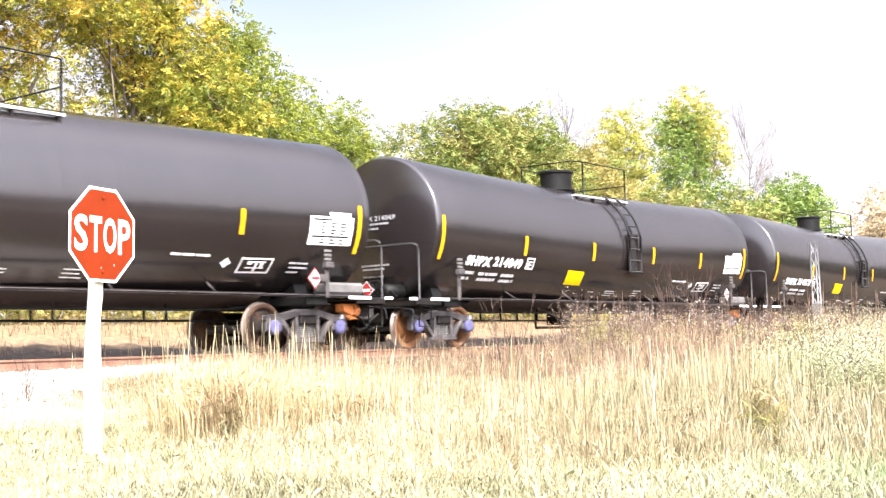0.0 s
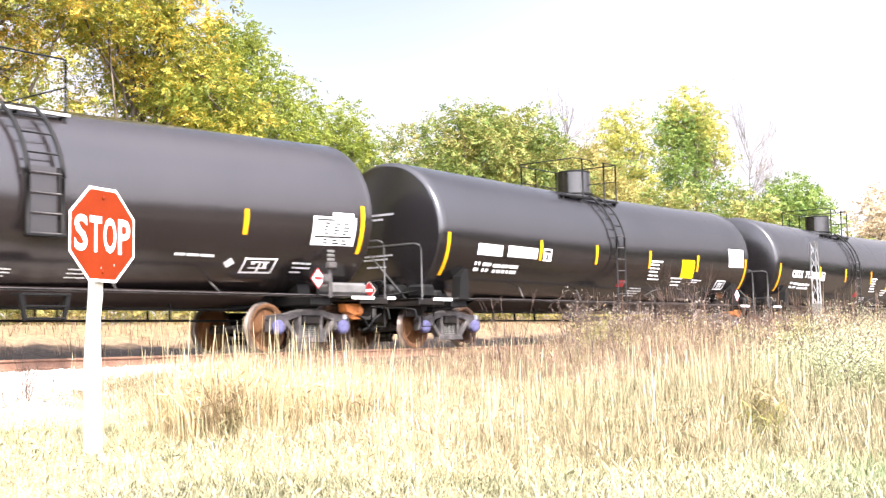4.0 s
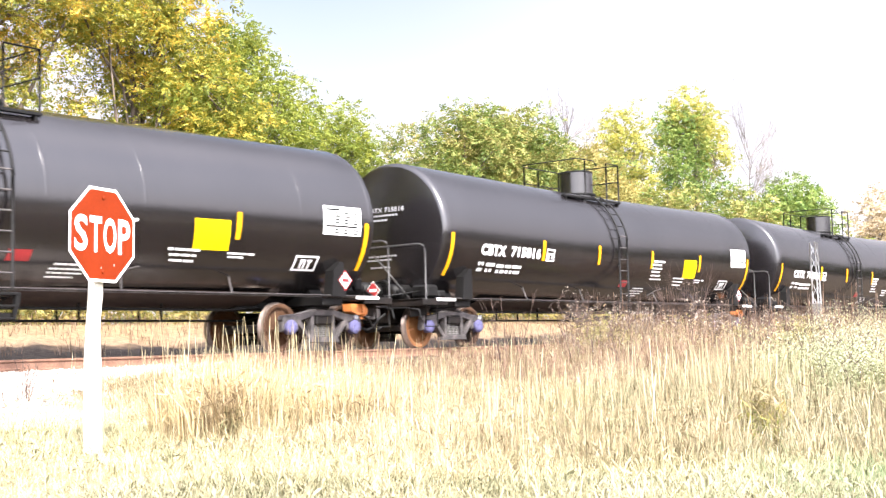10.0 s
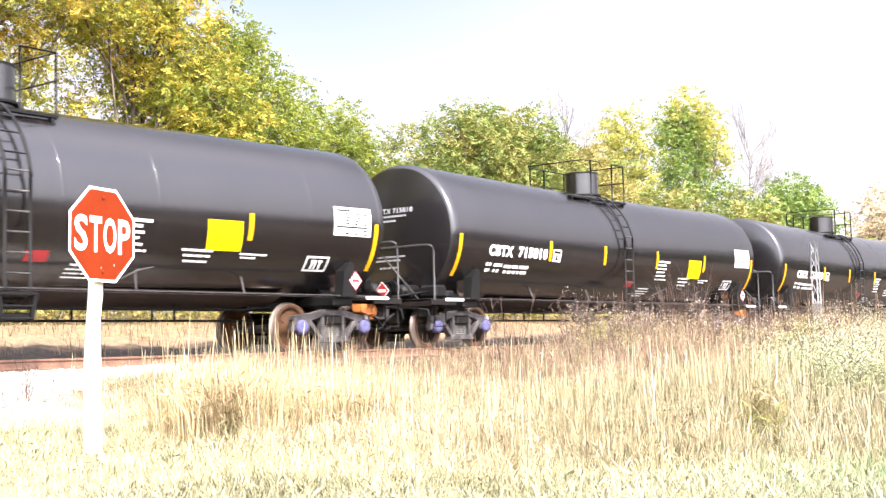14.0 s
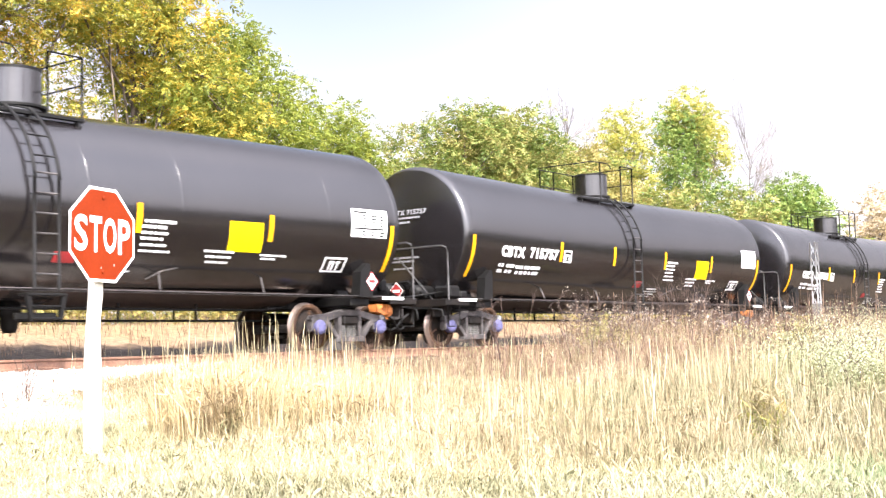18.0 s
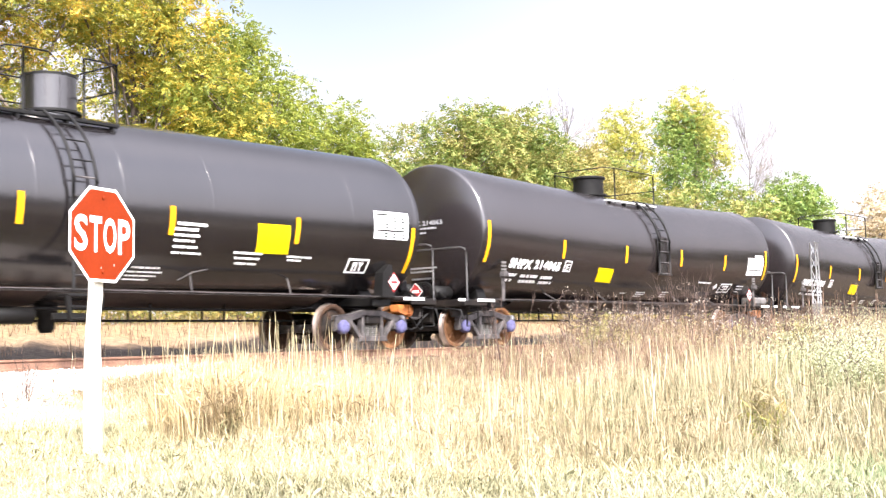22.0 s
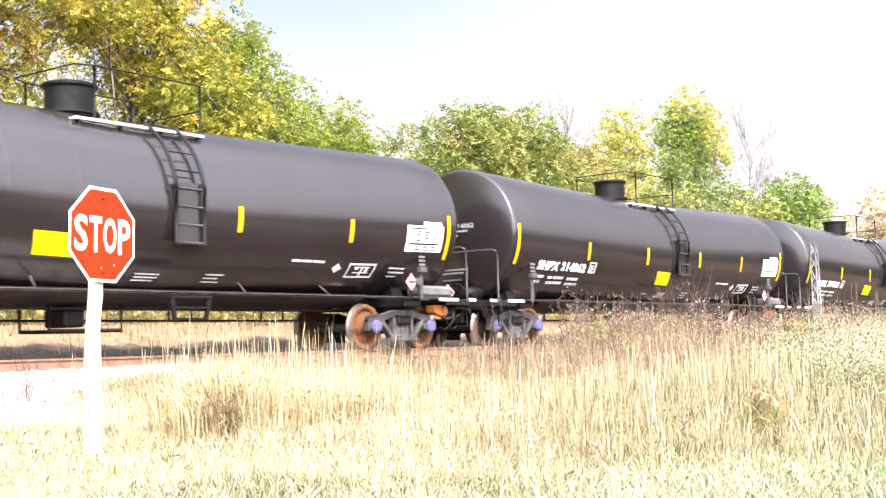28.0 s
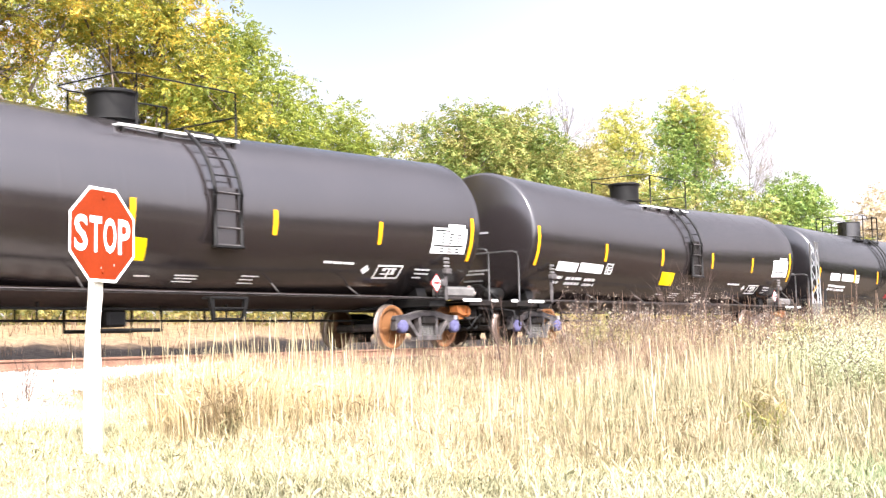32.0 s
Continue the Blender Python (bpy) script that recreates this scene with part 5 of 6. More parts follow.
# ---- trees ----
def leaf_cloud(rng, centres, spread, count, length, width, steep=0.6):
    """count leaves about each centre: small bent diamonds with random turns."""
    c = np.repeat(centres, count, 0)
    s = np.repeat(spread, count)[:, None]
    n = len(c)
    p = c + rng.normal(0, 1, (n, 3)) * s * np.array([0.55, 0.55, 0.42])
    d = rng.normal(0, 1, (n, 3))
    d[:, 2] = d[:, 2] * steep - 0.25
    d /= np.linalg.norm(d, axis=1)[:, None]
    e = np.cross(d, rng.normal(0, 1, (n, 3)))
    e /= np.linalg.norm(e, axis=1)[:, None] + 1e-9
    k = rng.uniform(0.65, 1.35, (n, 1))
    l, w = d * length * k, e * width * k * 0.5
    nn = np.cross(d, e) * width * 0.25
    v = np.stack([p, p + l * 0.5 + w + nn, p + l, p + l * 0.5 - w + nn], 1).reshape(-1, 3)
    f = np.arange(4 * n).reshape(-1, 4)
    return v, f


def spray_cloud(rng, centres, spread, count, length, width):
    """count leaflets about each centre, seven to a drooping spray."""
    k = 7
    c = np.repeat(centres, max(count // k, 1), 0)
    s = np.repeat(spread, max(count // k, 1))[:, None]
    n = len(c)
    p = c + rng.normal(0, 1, (n, 3)) * s * np.array([0.55, 0.55, 0.42])
    d = rng.normal(0, 1, (n, 3))
    d[:, 2] = d[:, 2] * 0.6 + 0.15
    d /= np.linalg.norm(d, axis=1)[:, None]
    e = np.cross(d, np.array([0, 0, 1.0]) + rng.normal(0, 0.35, (n, 3)))
    e /= np.linalg.norm(e, axis=1)[:, None] + 1e-9
    size = rng.uniform(0.7, 1.3, (n, 1))
    quads = []
    for i in range(k):
        t = (i // 2 + 1) / 4
        way = d if i == k - 1 else d * 0.62 + e * (0.75 if i % 2 else -0.75)
        way = way + rng.normal(0, 0.16, (n, 3)) - np.array([0, 0, 0.22 * t])
        q = p + d * (2.6 * length * t) * size - np.array([0, 0, 0.55 * length]) * t * t
        w = np.cross(way, np.cross(d, e) + rng.normal(0, 0.45, (n, 3)))
        w *= width * 0.60 / (np.linalg.norm(w, axis=1)[:, None] + 1e-9) * size
        l = way * length * 1.1 * size
        quads.append(np.stack([q, q + l * 0.5 + w, q + l, q + l * 0.5 - w], 1))
    v = np.concatenate(quads).reshape(-1, 3)
    return v, np.arange(len(v)).reshape(-1, 4)


def branch(bm, rng, a, b, r0, r1, bend=0.12, n=5):
    a, b = Vector(a), Vector(b)
    L = (b - a).length
    pts, rad = [], []
    off = Vector(rng.normal(0, bend * L * 0.5, 3))
    for i in range(n + 1):
        t = i / n
        pts.append(a.lerp(b, t) + off * math.sin(math.pi * t) + Vector((0, 0, bend * L * math.sin(math.pi * t) * 0.5)))
        rad.append(r0 + (r1 - r0) * t)
    add_tube(bm, pts, rad, 5, cap=False)
    return pts


def build_tree(seed, label, x, y, blobs, leaf, per, material, trunk=0.2, length=0.15, width=0.07, spread=0.42, limbs=26, gap=None):
    """blobs: (dx, dy, z, rx, ry, rz, clumps). A tapered trunk, limbs to the clumps, a crown of single leaves."""
    rng = np.random.default_rng(seed)
    z0 = float(height(np.array(x), np.array(y))) - 0.05
    tree = tagged(new("tree"), label, "tree", "trees behind the railway")
    tree.location = (x, y, z0)
    cs, wear = [], []
    for dx, dy, z, rx, ry, rz, n, *own in blobs:
        u = rng.normal(0, 1, (n, 3))
        u /= np.linalg.norm(u, axis=1)[:, None]
        r = rng.uniform(0.12, 1.0, (n, 1)) ** 0.55
        lump = 1 + 0.16 * np.sin(u[:, :1] * 5 + seed) * np.cos(u[:, 2:] * 6 + seed)
        c = np.array([dx, dy, z]) + u * r * lump * np.array([rx, ry, rz])
        c = c[c[:, 2] > 0.4]
        cs.append(c)
        wear += [own[0] if own else material] * len(c)
    cs = np.concatenate(cs)
    if gap:     # a thin place in the crown, where the limbs show
        far = np.hypot(cs[:, 0] - gap[0], cs[:, 2] - gap[1]) / gap[2]
        keep = (far > 1) | (rng.random(len(cs)) < 0.15)
        cs, wear = cs[keep], [w for w, k in zip(wear, keep) if k]
    top = max(b[2] for b in blobs)
    bm = bmesh.new()
    pts = branch(bm, rng, (0, 0, 0), (rng.normal(0, 0.3), rng.normal(0, 0.3), top + 0.5), trunk, trunk * 0.35, 0.03, 8)
    part("trunk", bm, BARK, tree, "grey-brown trunk")
    bm = bmesh.new()
    pick = cs[rng.choice(len(cs), min(limbs, len(cs)), replace=False)]
    for c in pick:
        k = min(max(int(len(pts) * rng.uniform(0.25, 0.85)), 1), len(pts) - 1)
        q = branch(bm, rng, pts[k], c, trunk * 0.30, 0.015, 0.10)
        near = cs[np.argsort(np.linalg.norm(cs - c, axis=1))[1:4]]
        for w in near:
            branch(bm, rng, q[3], w, 0.022, 0.006, 0.1, 3)
    part("branchwork", bm, BARK, tree, "bent limbs and twigs")
    for m in dict.fromkeys(wear):
        mine = cs[[w == m for w in wear]]
        v, f = spray_cloud(rng, mine, rng.uniform(0.7, 1.3, len(mine)) * spread, per, length, width)
        link("crown", mesh_np("crown", v, f, m), tree, leaf if m == material else "")
    return tree


def bare_tree(seed, x, y, h, spread):
    rng = np.random.default_rng(seed)
    tree = tagged(new("tree"), "bare grey tree with fine leafless twigs", "tree", "trees behind the railway")
    tree.location = (x, y, float(height(np.array(x), np.array(y))) - 0.05)
    bm = bmesh.new()
    pts = branch(bm, rng, (0, 0, 0), (0.3, 0, h * 0.85), 0.085, 0.02, 0.03, 8)
    part("trunk", bm, BARK, tree, "grey trunk")
    bm = bmesh.new()
    for k in range(3, 9):
        for _ in range(4):
            a = rng.uniform(0, 6.28)
            o = Vector((math.cos(a), math.sin(a), rng.uniform(0.6, 1.3))) * spread * rng.uniform(0.5, 1.0)
            q = branch(bm, rng, pts[k], pts[k] + o, 0.028, 0.012, 0.1, 4)
            for _ in range(18):
                o2 = Vector(rng.normal(0, 0.45, 3)) + Vector((0, 0, 0.7))
                branch(bm, rng, q[rng.integers(1, 5)], q[4] + o2 * spread * 0.5, 0.012, 0.0075, 0.1, 3)
    part("branchwork", bm, TWIG, tree, "fine bare twigs")


build_tree(11, "tall olive and gold tree behind the track", 16.2, 27.0, [(0.4, 0, 9.6, 3.9, 2.8, 3.8, 560), (1.6, -0.6, 5.4, 3.2, 1.6, 1.7, 60), (-2.0, 0, 5.5, 1.6, 1.6, 2.6, 90, LEAF_OLIVE), (-1.5, -0.4, 10.0, 2.6, 2.0, 3.0, 110, LEAF_OLIVE)], "olive and gold leaves", 154, LEAF_GOLD, 0.22, 0.088, 0.043, 0.40, 60, (3.9, 6.2, 1.5))
build_tree(12, "tall olive and gold tree behind the track", 21.6, 27.2, [(-0.2, 0, 8.9, 2.9, 2.6, 4.1, 520), (1.3, -0.8, 5.2, 2.6, 2.0, 3.0, 200), (1.5, -0.8, 5.0, 2.6, 2.0, 3.0, 140, LEAF_OLIVE)], "olive and gold leaves with orange patches", 154, LEAF_GOLD, 0.18, 0.088, 0.043, 0.40, 34, (-1.4, 6.1, 1.25))
build_tree(13, "bushy green tree turning yellow behind the track", 25.6, 27.2, [(0, 0, 5.2, 2.9, 2.4, 3.4, 500), (-0.6, 0, 8.2, 1.3, 1.2, 1.2, 60)], "green and yellow leaves", 147, LEAF_OLIVE, 0.16, 0.088, 0.043, 0.38)
build_tree(14, "bushy green tree turning yellow behind the track", 30.0, 27.8, [(0, 0, 4.3, 2.9, 2.2, 3.0, 380), (1.2, 0, 6.4, 0.9, 0.8, 1.1, 30)], "green and yellow leaves", 133, LEAF_OLIVE, 0.15, 0.092, 0.045, 0.36)
build_tree(25, "bushy green tree turning yellow behind the track", 33.8, 28.4, [(0, 0, 3.9, 2.6, 2.0, 3.3, 330)], "green and yellow leaves", 105, LEAF_MIX, 0.15, 0.096, 0.047, 0.40)
build_tree(15, "broad green and olive tree behind the track", 38.6, 28.6, [(0.9, 0, 4.9, 3.9, 2.6, 4.0, 800), (4.8, 0, 5.1, 3.9, 2.4, 4.2, 720), (3.0, 0, 7.2, 2.6, 1.8, 1.6, 160)], "green leaves with tan patches", 126, LEAF_MIX, 0.2, 0.11, 0.053, 0.46)
build_tree(16, "broad green and olive tree behind the track", 48.2, 30.0, [(-0.8, 0, 4.8, 4.0, 2.4, 4.0, 520), (-3.4, -0.4, 5.0, 2.8, 2.0, 3.8, 330), (1.2, -0.6, 4.8, 3.6, 2.2, 3.9, 380, LEAF_TAN), (4.0, 0, 4.1, 3.4, 2.0, 3.5, 340, LEAF_TAN)], "green leaves with tan patches", 119, LEAF_MIX, 0.18, 0.118, 0.057, 0.46)
build_tree(17, "slender yellow tree behind the others", 65.6, 36.0, [(0, 0, 9.9, 2.6, 2.0, 3.7, 300), (0, 0, 5.5, 2.6, 2.0, 3.4, 160)], "pale yellow leaves", 52, LEAF_YELLOW, 0.15, 0.15, 0.079, 0.42)
build_tree(18, "tall green tree with a yellow top", 75.3, 36.0, [(-2.0, 0, 10.4, 3.2, 2.0, 3.0, 150, LEAF_GREEN), (-1.8, 0, 12.6, 2.6, 1.8, 2.2, 110, LEAF_GREEN), (-0.8, 0, 13.9, 2.3, 1.8, 2.3, 130), (3.0, 0, 12.6, 2.2, 1.5, 2.7, 110), (3.4, 0, 8.8, 2.4, 1.6, 2.0, 50, LEAF_GREEN), (0.8, 0, 6.0, 3.8, 2.2, 2.6, 90, LEAF_GREEN)], "yellow leaves at the top", 52, LEAF_YELLOW, 0.2, 0.165, 0.086, 0.46)
build_tree(19, "round mid-green tree beyond the track", 87.6, 34.0, [(-1.0, 0, 7.2, 5.4, 3.0, 3.8, 560), (0, 0, 4.6, 5.6, 3.0, 3.0, 220)], "mid green leaves", 59, LEAF_GREEN, 0.2, 0.18, 0.096, 0.52)
build_tree(20, "pale orange tree in the distance", 107.5, 34.0, [(0, 0, 8.3, 3.2, 2.6, 3.8, 300)], "pale orange leaves", 33, LEAF_PEACH, 0.2, 0.24, 0.132, 0.55)
build_tree(21, "low yellow-green tree behind the track", 57.5, 32.5, [(0, 0, 4.8, 3.8, 2.2, 4.6, 440)], "yellow-green leaves", 62, LEAF_MIX, 0.15, 0.17, 0.084, 0.45)
build_tree(22, "low yellow-green tree behind the track", 66.0, 33.0, [(0, 0, 4.6, 4.2, 2.2, 4.2, 420)], "yellow-green leaves", 59, LEAF_MIX, 0.15, 0.18, 0.090, 0.48)
build_tree(23, "low yellow-green tree behind the track", 76.0, 33.0, [(0, 0, 4.6, 4.4, 2.2, 4.6, 400)], "yellow-green leaves", 56, LEAF_MIX, 0.15, 0.2, 0.102, 0.5)
build_tree(24, "low green tree behind the track", 97.0, 33.0, [(0, 0, 3.6, 5.0, 2.2, 3.6, 300)], "green leaves", 33, LEAF_MIX, 0.15, 0.24, 0.120, 0.55)
bare_tree(31, 59.6, 36.5, 12.6, 1.9)
bare_tree(32, 85.4, 36.5, 14.6, 2.6)
build_tree(26, "shaded olive tree behind the tall ones", 21.0, 35.0, [(0, 0, 6.5, 4.6, 2.0, 4.2, 240)], "olive leaves", 52, LEAF_MIX, 0.2, 0.12, 0.060, 0.45, 40)


def build_thicket():
    """Low bushes along the foot of the trees, seen below the cars."""
    rng = np.random.default_rng(41)
    n = 2600
    x = 9 + 66 * rng.random(n) ** 1.3
    y = rng.uniform(23.5, 29.5, n)
    z = height(x, y) + rng.uniform(0.05, 1.0, n) * np.interp(y, [23.5, 24.5, 26.5, 29.5], [0.7, 1.6, 3.2, 4.6])
    v, f = leaf_cloud(rng, np.stack([x, y, z], 1), np.full(n, 0.42), 40, 0.14, 0.065)
    tagged(link("thicket", mesh_np("thicket", v, f, LEAF_TAN)), "low olive bushes at the foot of the trees", "bushes", kind="stuff")


def build_far_woods():
    """Woods added to close the view round about, behind and beside the road. They give the tanks a dark horizon to
    reflect.
    """
    rng = np.random.default_rng(42)
    n = 3400
    a = np.radians(rng.uniform(0, 360, n))
    r = rng.uniform(95, 125, n)
    x, y = r * np.sin(a), r * np.cos(a)
    top = 11 + 3 * np.sin(a * 23) + 2 * np.sin(a * 57 + 1)
    deg = np.degrees(a)
    ahead = (deg > 24) & (deg < 84)
    top = np.where(ahead, 5.5, top)
    x, y = np.where(ahead, x * 1.5, x), np.where(ahead, y * 1.5, y)
    z = rng.uniform(0, 1, n) * top - 1
    keep = np.abs(y - TRACK_Y) > 9
    v, f = leaf_cloud(rng, np.stack([x, y, z], 1)[keep], np.full(keep.sum(), 1.9), 26, 1.5, 0.9)
    tagged(link("far_woods", mesh_np("far_woods", v, f, FARWOOD)), "dark woods added round the fields", "woods", kind="stuff")


def build_side_woods():
    """The belt of trees goes on behind the track, out of sight of the camera, to darken the heads' reflections."""
    rng = np.random.default_rng(43)
    n = 2000
    x, y = rng.uniform(-75, 9.5, n), rng.uniform(24.5, 31.0, n)
    top = 16.5 + 1.5 * np.sin(x * 0.7) + np.sin(x * 1.9)
    z = 0.6 + rng.uniform(0.02, 1.0, n) ** 0.8 * top
    v, f = leaf_cloud(rng, np.stack([x, y, z], 1), np.full(n, 1.1), 22, 0.75, 0.36)
    tagged(link("side_woods", mesh_np("side_woods", v, f, LEAF_MIX)), "unseen olive woods along the far side of the track", "woods", kind="stuff")


build_thicket()
build_far_woods()
build_side_woods()


# ---- grass ----
def blades(rng, x, y, h, w, lean, toward=None, short=False):
    """Arching strips of three quads each, standing on the ground; toward: the way that each leans."""
    n = len(x)
    a = rng.uniform(0, 2 * math.pi, n) if toward is None else toward
    face = a + math.pi / 2 + rng.normal(0, 0.7, n)
    base = np.stack([x, y, height(x, y) - 0.02], 1)
    out = np.stack([np.cos(a), np.sin(a), np.zeros(n)], 1)
    side = np.stack([np.cos(face), np.sin(face), np.zeros(n)], 1) * (w / 2)[:, None]
    rows = []
    steps = ((0.0, 1.0), (0.55, 0.85), (1.0, 0.12)) if short else ((0.0, 1.0), (0.42, 0.9), (0.76, 0.6), (1.0, 0.12))
    for t, k in steps:
        reach = lean * h * t ** 1.8
        rise = h * (t - 0.45 * lean * t ** 3)
        c = base + out * reach[:, None] + np.stack([np.zeros(n), np.zeros(n), rise], 1)
        rows += [c - side * k, c + side * k]
    v = np.stack(rows, 1).reshape(-1, 3)
    q = np.array([(0, 1, 3, 2), (2, 3, 5, 4), (4, 5, 7, 6)])[:len(steps) - 1]
    f = (q[None] + 2 * len(steps) * np.arange(n)[:, None, None]).reshape(-1, 4)
    return v, f


def heads(rng, x, y, h, size, w):
    """Upright stalks with a narrow seed head."""
    n = len(x)
    a, face = rng.uniform(0, 6.28, n), rng.uniform(0, 6.28, n)
    lean = rng.uniform(0.02, 0.16, n)
    base = np.stack([x, y, height(x, y) - 0.02], 1)
    d = np.stack([np.cos(a) * lean * h, np.sin(a) * lean * h, h], 1)
    side = np.stack([np.cos(face), np.sin(face), np.zeros(n)], 1)
    thin, fat = side * 0.0028, side * (w / 2)[:, None]
    t1 = 1 - size / h
    neck, bel, tip = base + d * t1[:, None], base + d * ((1 + t1) / 2)[:, None], base + d
    v = np.stack([base - thin, base + thin, neck - thin, neck + thin, bel - fat, bel + fat, tip - thin * 0.5, tip + thin * 0.5], 1).reshape(-1, 3)
    q = np.array([(0, 1, 3, 2), (2, 3, 5, 4), (4, 5, 7, 6)])
    f = (q[None] + 8 * np.arange(n)[:, None, None]).reshape(-1, 4)
    return v, f


def meadow_edge(y):
    """Where the tall grass begins, away from the mown strip beside the road."""
    return np.interp(y, [-6, 0, 2.2, 2.8, 3.5, 5, 6.6, 7.8, 9.2, 12, 14.5], [10.5, 10, 8.8, 7.9, 6.8, 6.2, 6.1, 6.6, 7.7, 8.9, 10.2])


def in_view(x, y, pad=3.0):
    az = np.degrees(np.arctan2(x, np.maximum(y, 0.01)))
    return (az > 30 - pad) & (az < 75 + pad) & (y > 0.5)


HOLLOWS = ((6.95, 7.55, 0.20), (7.10, 7.75, 0.22), (7.45, 7.55, 0.16), (10.1, 4.25, 0.32), (10.5, 4.5, 0.3), (8.0, 3.35, 0.22), (8.45, 3.55, 0.24), (8.90, 3.76, 0.2), (8.3, 4.15, 0.16), (8.3, 7.4, 0.2), (8.1, 8.75, 0.22), (10.6, 5.6, 0.26), (8.9, 3.25, 0.2), (9.7, 4.9, 0.2), (8.9, 7.4, 0.2), (8.4, 6.1, 0.18))
_hollow = random.Random(77)
HOLLOWS += tuple((_hollow.uniform(7.2, 14.5), _hollow.uniform(2.6, 11.0), _hollow.uniform(0.07, 0.15)) for _ in range(90))


def build_meadow():
    rng = np.random.default_rng(51)

    def sample(n, far):
        x = rng.uniform(5.7, far, n)
        y = rng.uniform(0.8, 14.6, n)
        edge = meadow_edge(y) + 0.5 * np.sin(y * 2.3) + rng.normal(0, 0.25, n)
        ok = (x > edge) & in_view(x, y)
        # thinner towards the ballast where the shoulder shows
        thin = np.clip((14.9 - y) / 1.8, 0, 1) * np.clip((x - edge) / 0.8 + 0.25, 0.2, 1)
        ok &= rng.random(n) < thin
        for hx, hy, hr in HOLLOWS:
            ok &= (x - hx) ** 2 + (y - hy) ** 2 > (hr * (1 + 0.3 * np.sin(3 * np.arctan2(y - hy, x - hx)))) ** 2
        return x[ok], y[ok]

    def tall(x, y):
        """Height of the growth: knee-high by the ballast, up to the waist farther along."""
        base = np.interp(x, [8, 10, 13, 17, 22, 30, 45], [0.52, 0.58, 0.60, 0.82, 1.0, 1.1, 1.2])
        low = np.interp(x - 1.35 * y, [-4, -2.4, 2.2, 4.6], [1, 0.60, 0.60, 1]) * np.interp(y, [6, 9, 12, 14.5], [1, 0.95, 0.75, 0.55]) ** np.interp(x, [15, 21], [1, 0])
        rise = np.clip(0.24 + (x - meadow_edge(y)) / 2.3, 0.24, 1)
        return base * low * rise * (1 + 0.14 * np.sin(x * 1.3) * np.sin(y * 1.7 + x * 0.4))

    def tufts(n, far, per, rmax):
        cx, cy = sample(n, far)
        k = rng.poisson(per, len(cx)) + 6
        x, y = np.repeat(cx, k), np.repeat(cy, k)
        a = rng.uniform(0, 2 * math.pi, len(x))
        r = rmax * np.sqrt(rng.random(len(x)))
        size = np.repeat(rng.uniform(0.6, 1.25, len(cx)), k)
        tone = np.repeat(rng.random(len(cx)) + 0.25 * np.sin(cx * 0.8 + 1.1 * np.sin(cy * 0.9)), k)
        x, y = x + r * np.cos(a), y + r * np.sin(a)
        return x, y, a, r / rmax, size, tone

    parts = [np.concatenate(c) for c in zip(tufts(7000, 16, 18, 0.17), tufts(6400, 26, 15, 0.20), tufts(4400, 46, 12, 0.28))]
    x, y, a, r, size, tone = parts
    h = tall(x, y) * size * rng.uniform(0.45, 1.15, len(x))
    lean = np.where(rng.random(len(x)) < 0.66, np.clip(0.05 + 0.22 * r + rng.normal(0, 0.11, len(x)), 0.01, 0.7), rng.uniform(0.2, 1.1, len(x)))
    back = rng.random(len(x)) < np.clip((y - 4.7) / 2.4, 0, 0.92) * np.clip((x - 12.0) / 3.0, 0, 1)
    dark = (tone > 0.86) & ~back
    for name, sel, m, lab in (("dry_grass", ~dark & ~back, DRY, "tall pale straw grass beside the track"), ("brown_grass", dark & (y > 6.5), DRYDARK, "tall brown dry grass beside the track"), ("olive_grass", dark & (y <= 6.5), OLIVEGRASS, "tall faded olive grass beside the track"), ("russet_growth", back, RUSSET, "russet weeds and faded grass near the track")):
        n = int(sel.sum())
        w = rng.uniform(0.004, 0.011, n) * np.interp(x[sel], [8, 20, 46], [1, 1.4, 2.4])
        v, f = blades(rng, x[sel], y[sel], h[sel], w, lean[sel], a[sel] + rng.normal(0, 0.6, n), name == "russet_growth")
        tagged(link(name, mesh_np(name, v, f, m)), lab, "grass", kind="stuff")
    xs, ys = sample(11500, 34)
    some = rng.random(len(xs)) < np.interp(xs, [8, 11, 15, 20], [0.5, 0.6, 0.45, 0.25])
    xs, ys = xs[some], ys[some]
    hs = np.maximum(tall(xs, ys), np.interp(xs, [9, 13, 16], [0.56, 0.54, 0.5]))
    hs *= 0.75 + 0.9 * rng.random(len(xs)) ** 1.7
    for sel, m, lab in ((xs < 12.5, DRY, "thin straw stalks with narrow seed heads"), (xs >= 12.5, RUSSET, "thin reddish-brown stalks with narrow seed heads")):
        n = int(sel.sum())
        v, f = heads(rng, xs[sel], ys[sel], hs[sel], rng.uniform(0.10, 0.22, n), rng.uniform(0.005, 0.010, n))
        tagged(link("seed_stalks", mesh_np("seed_stalks", v, f, m)), lab, "grass", kind="stuff")
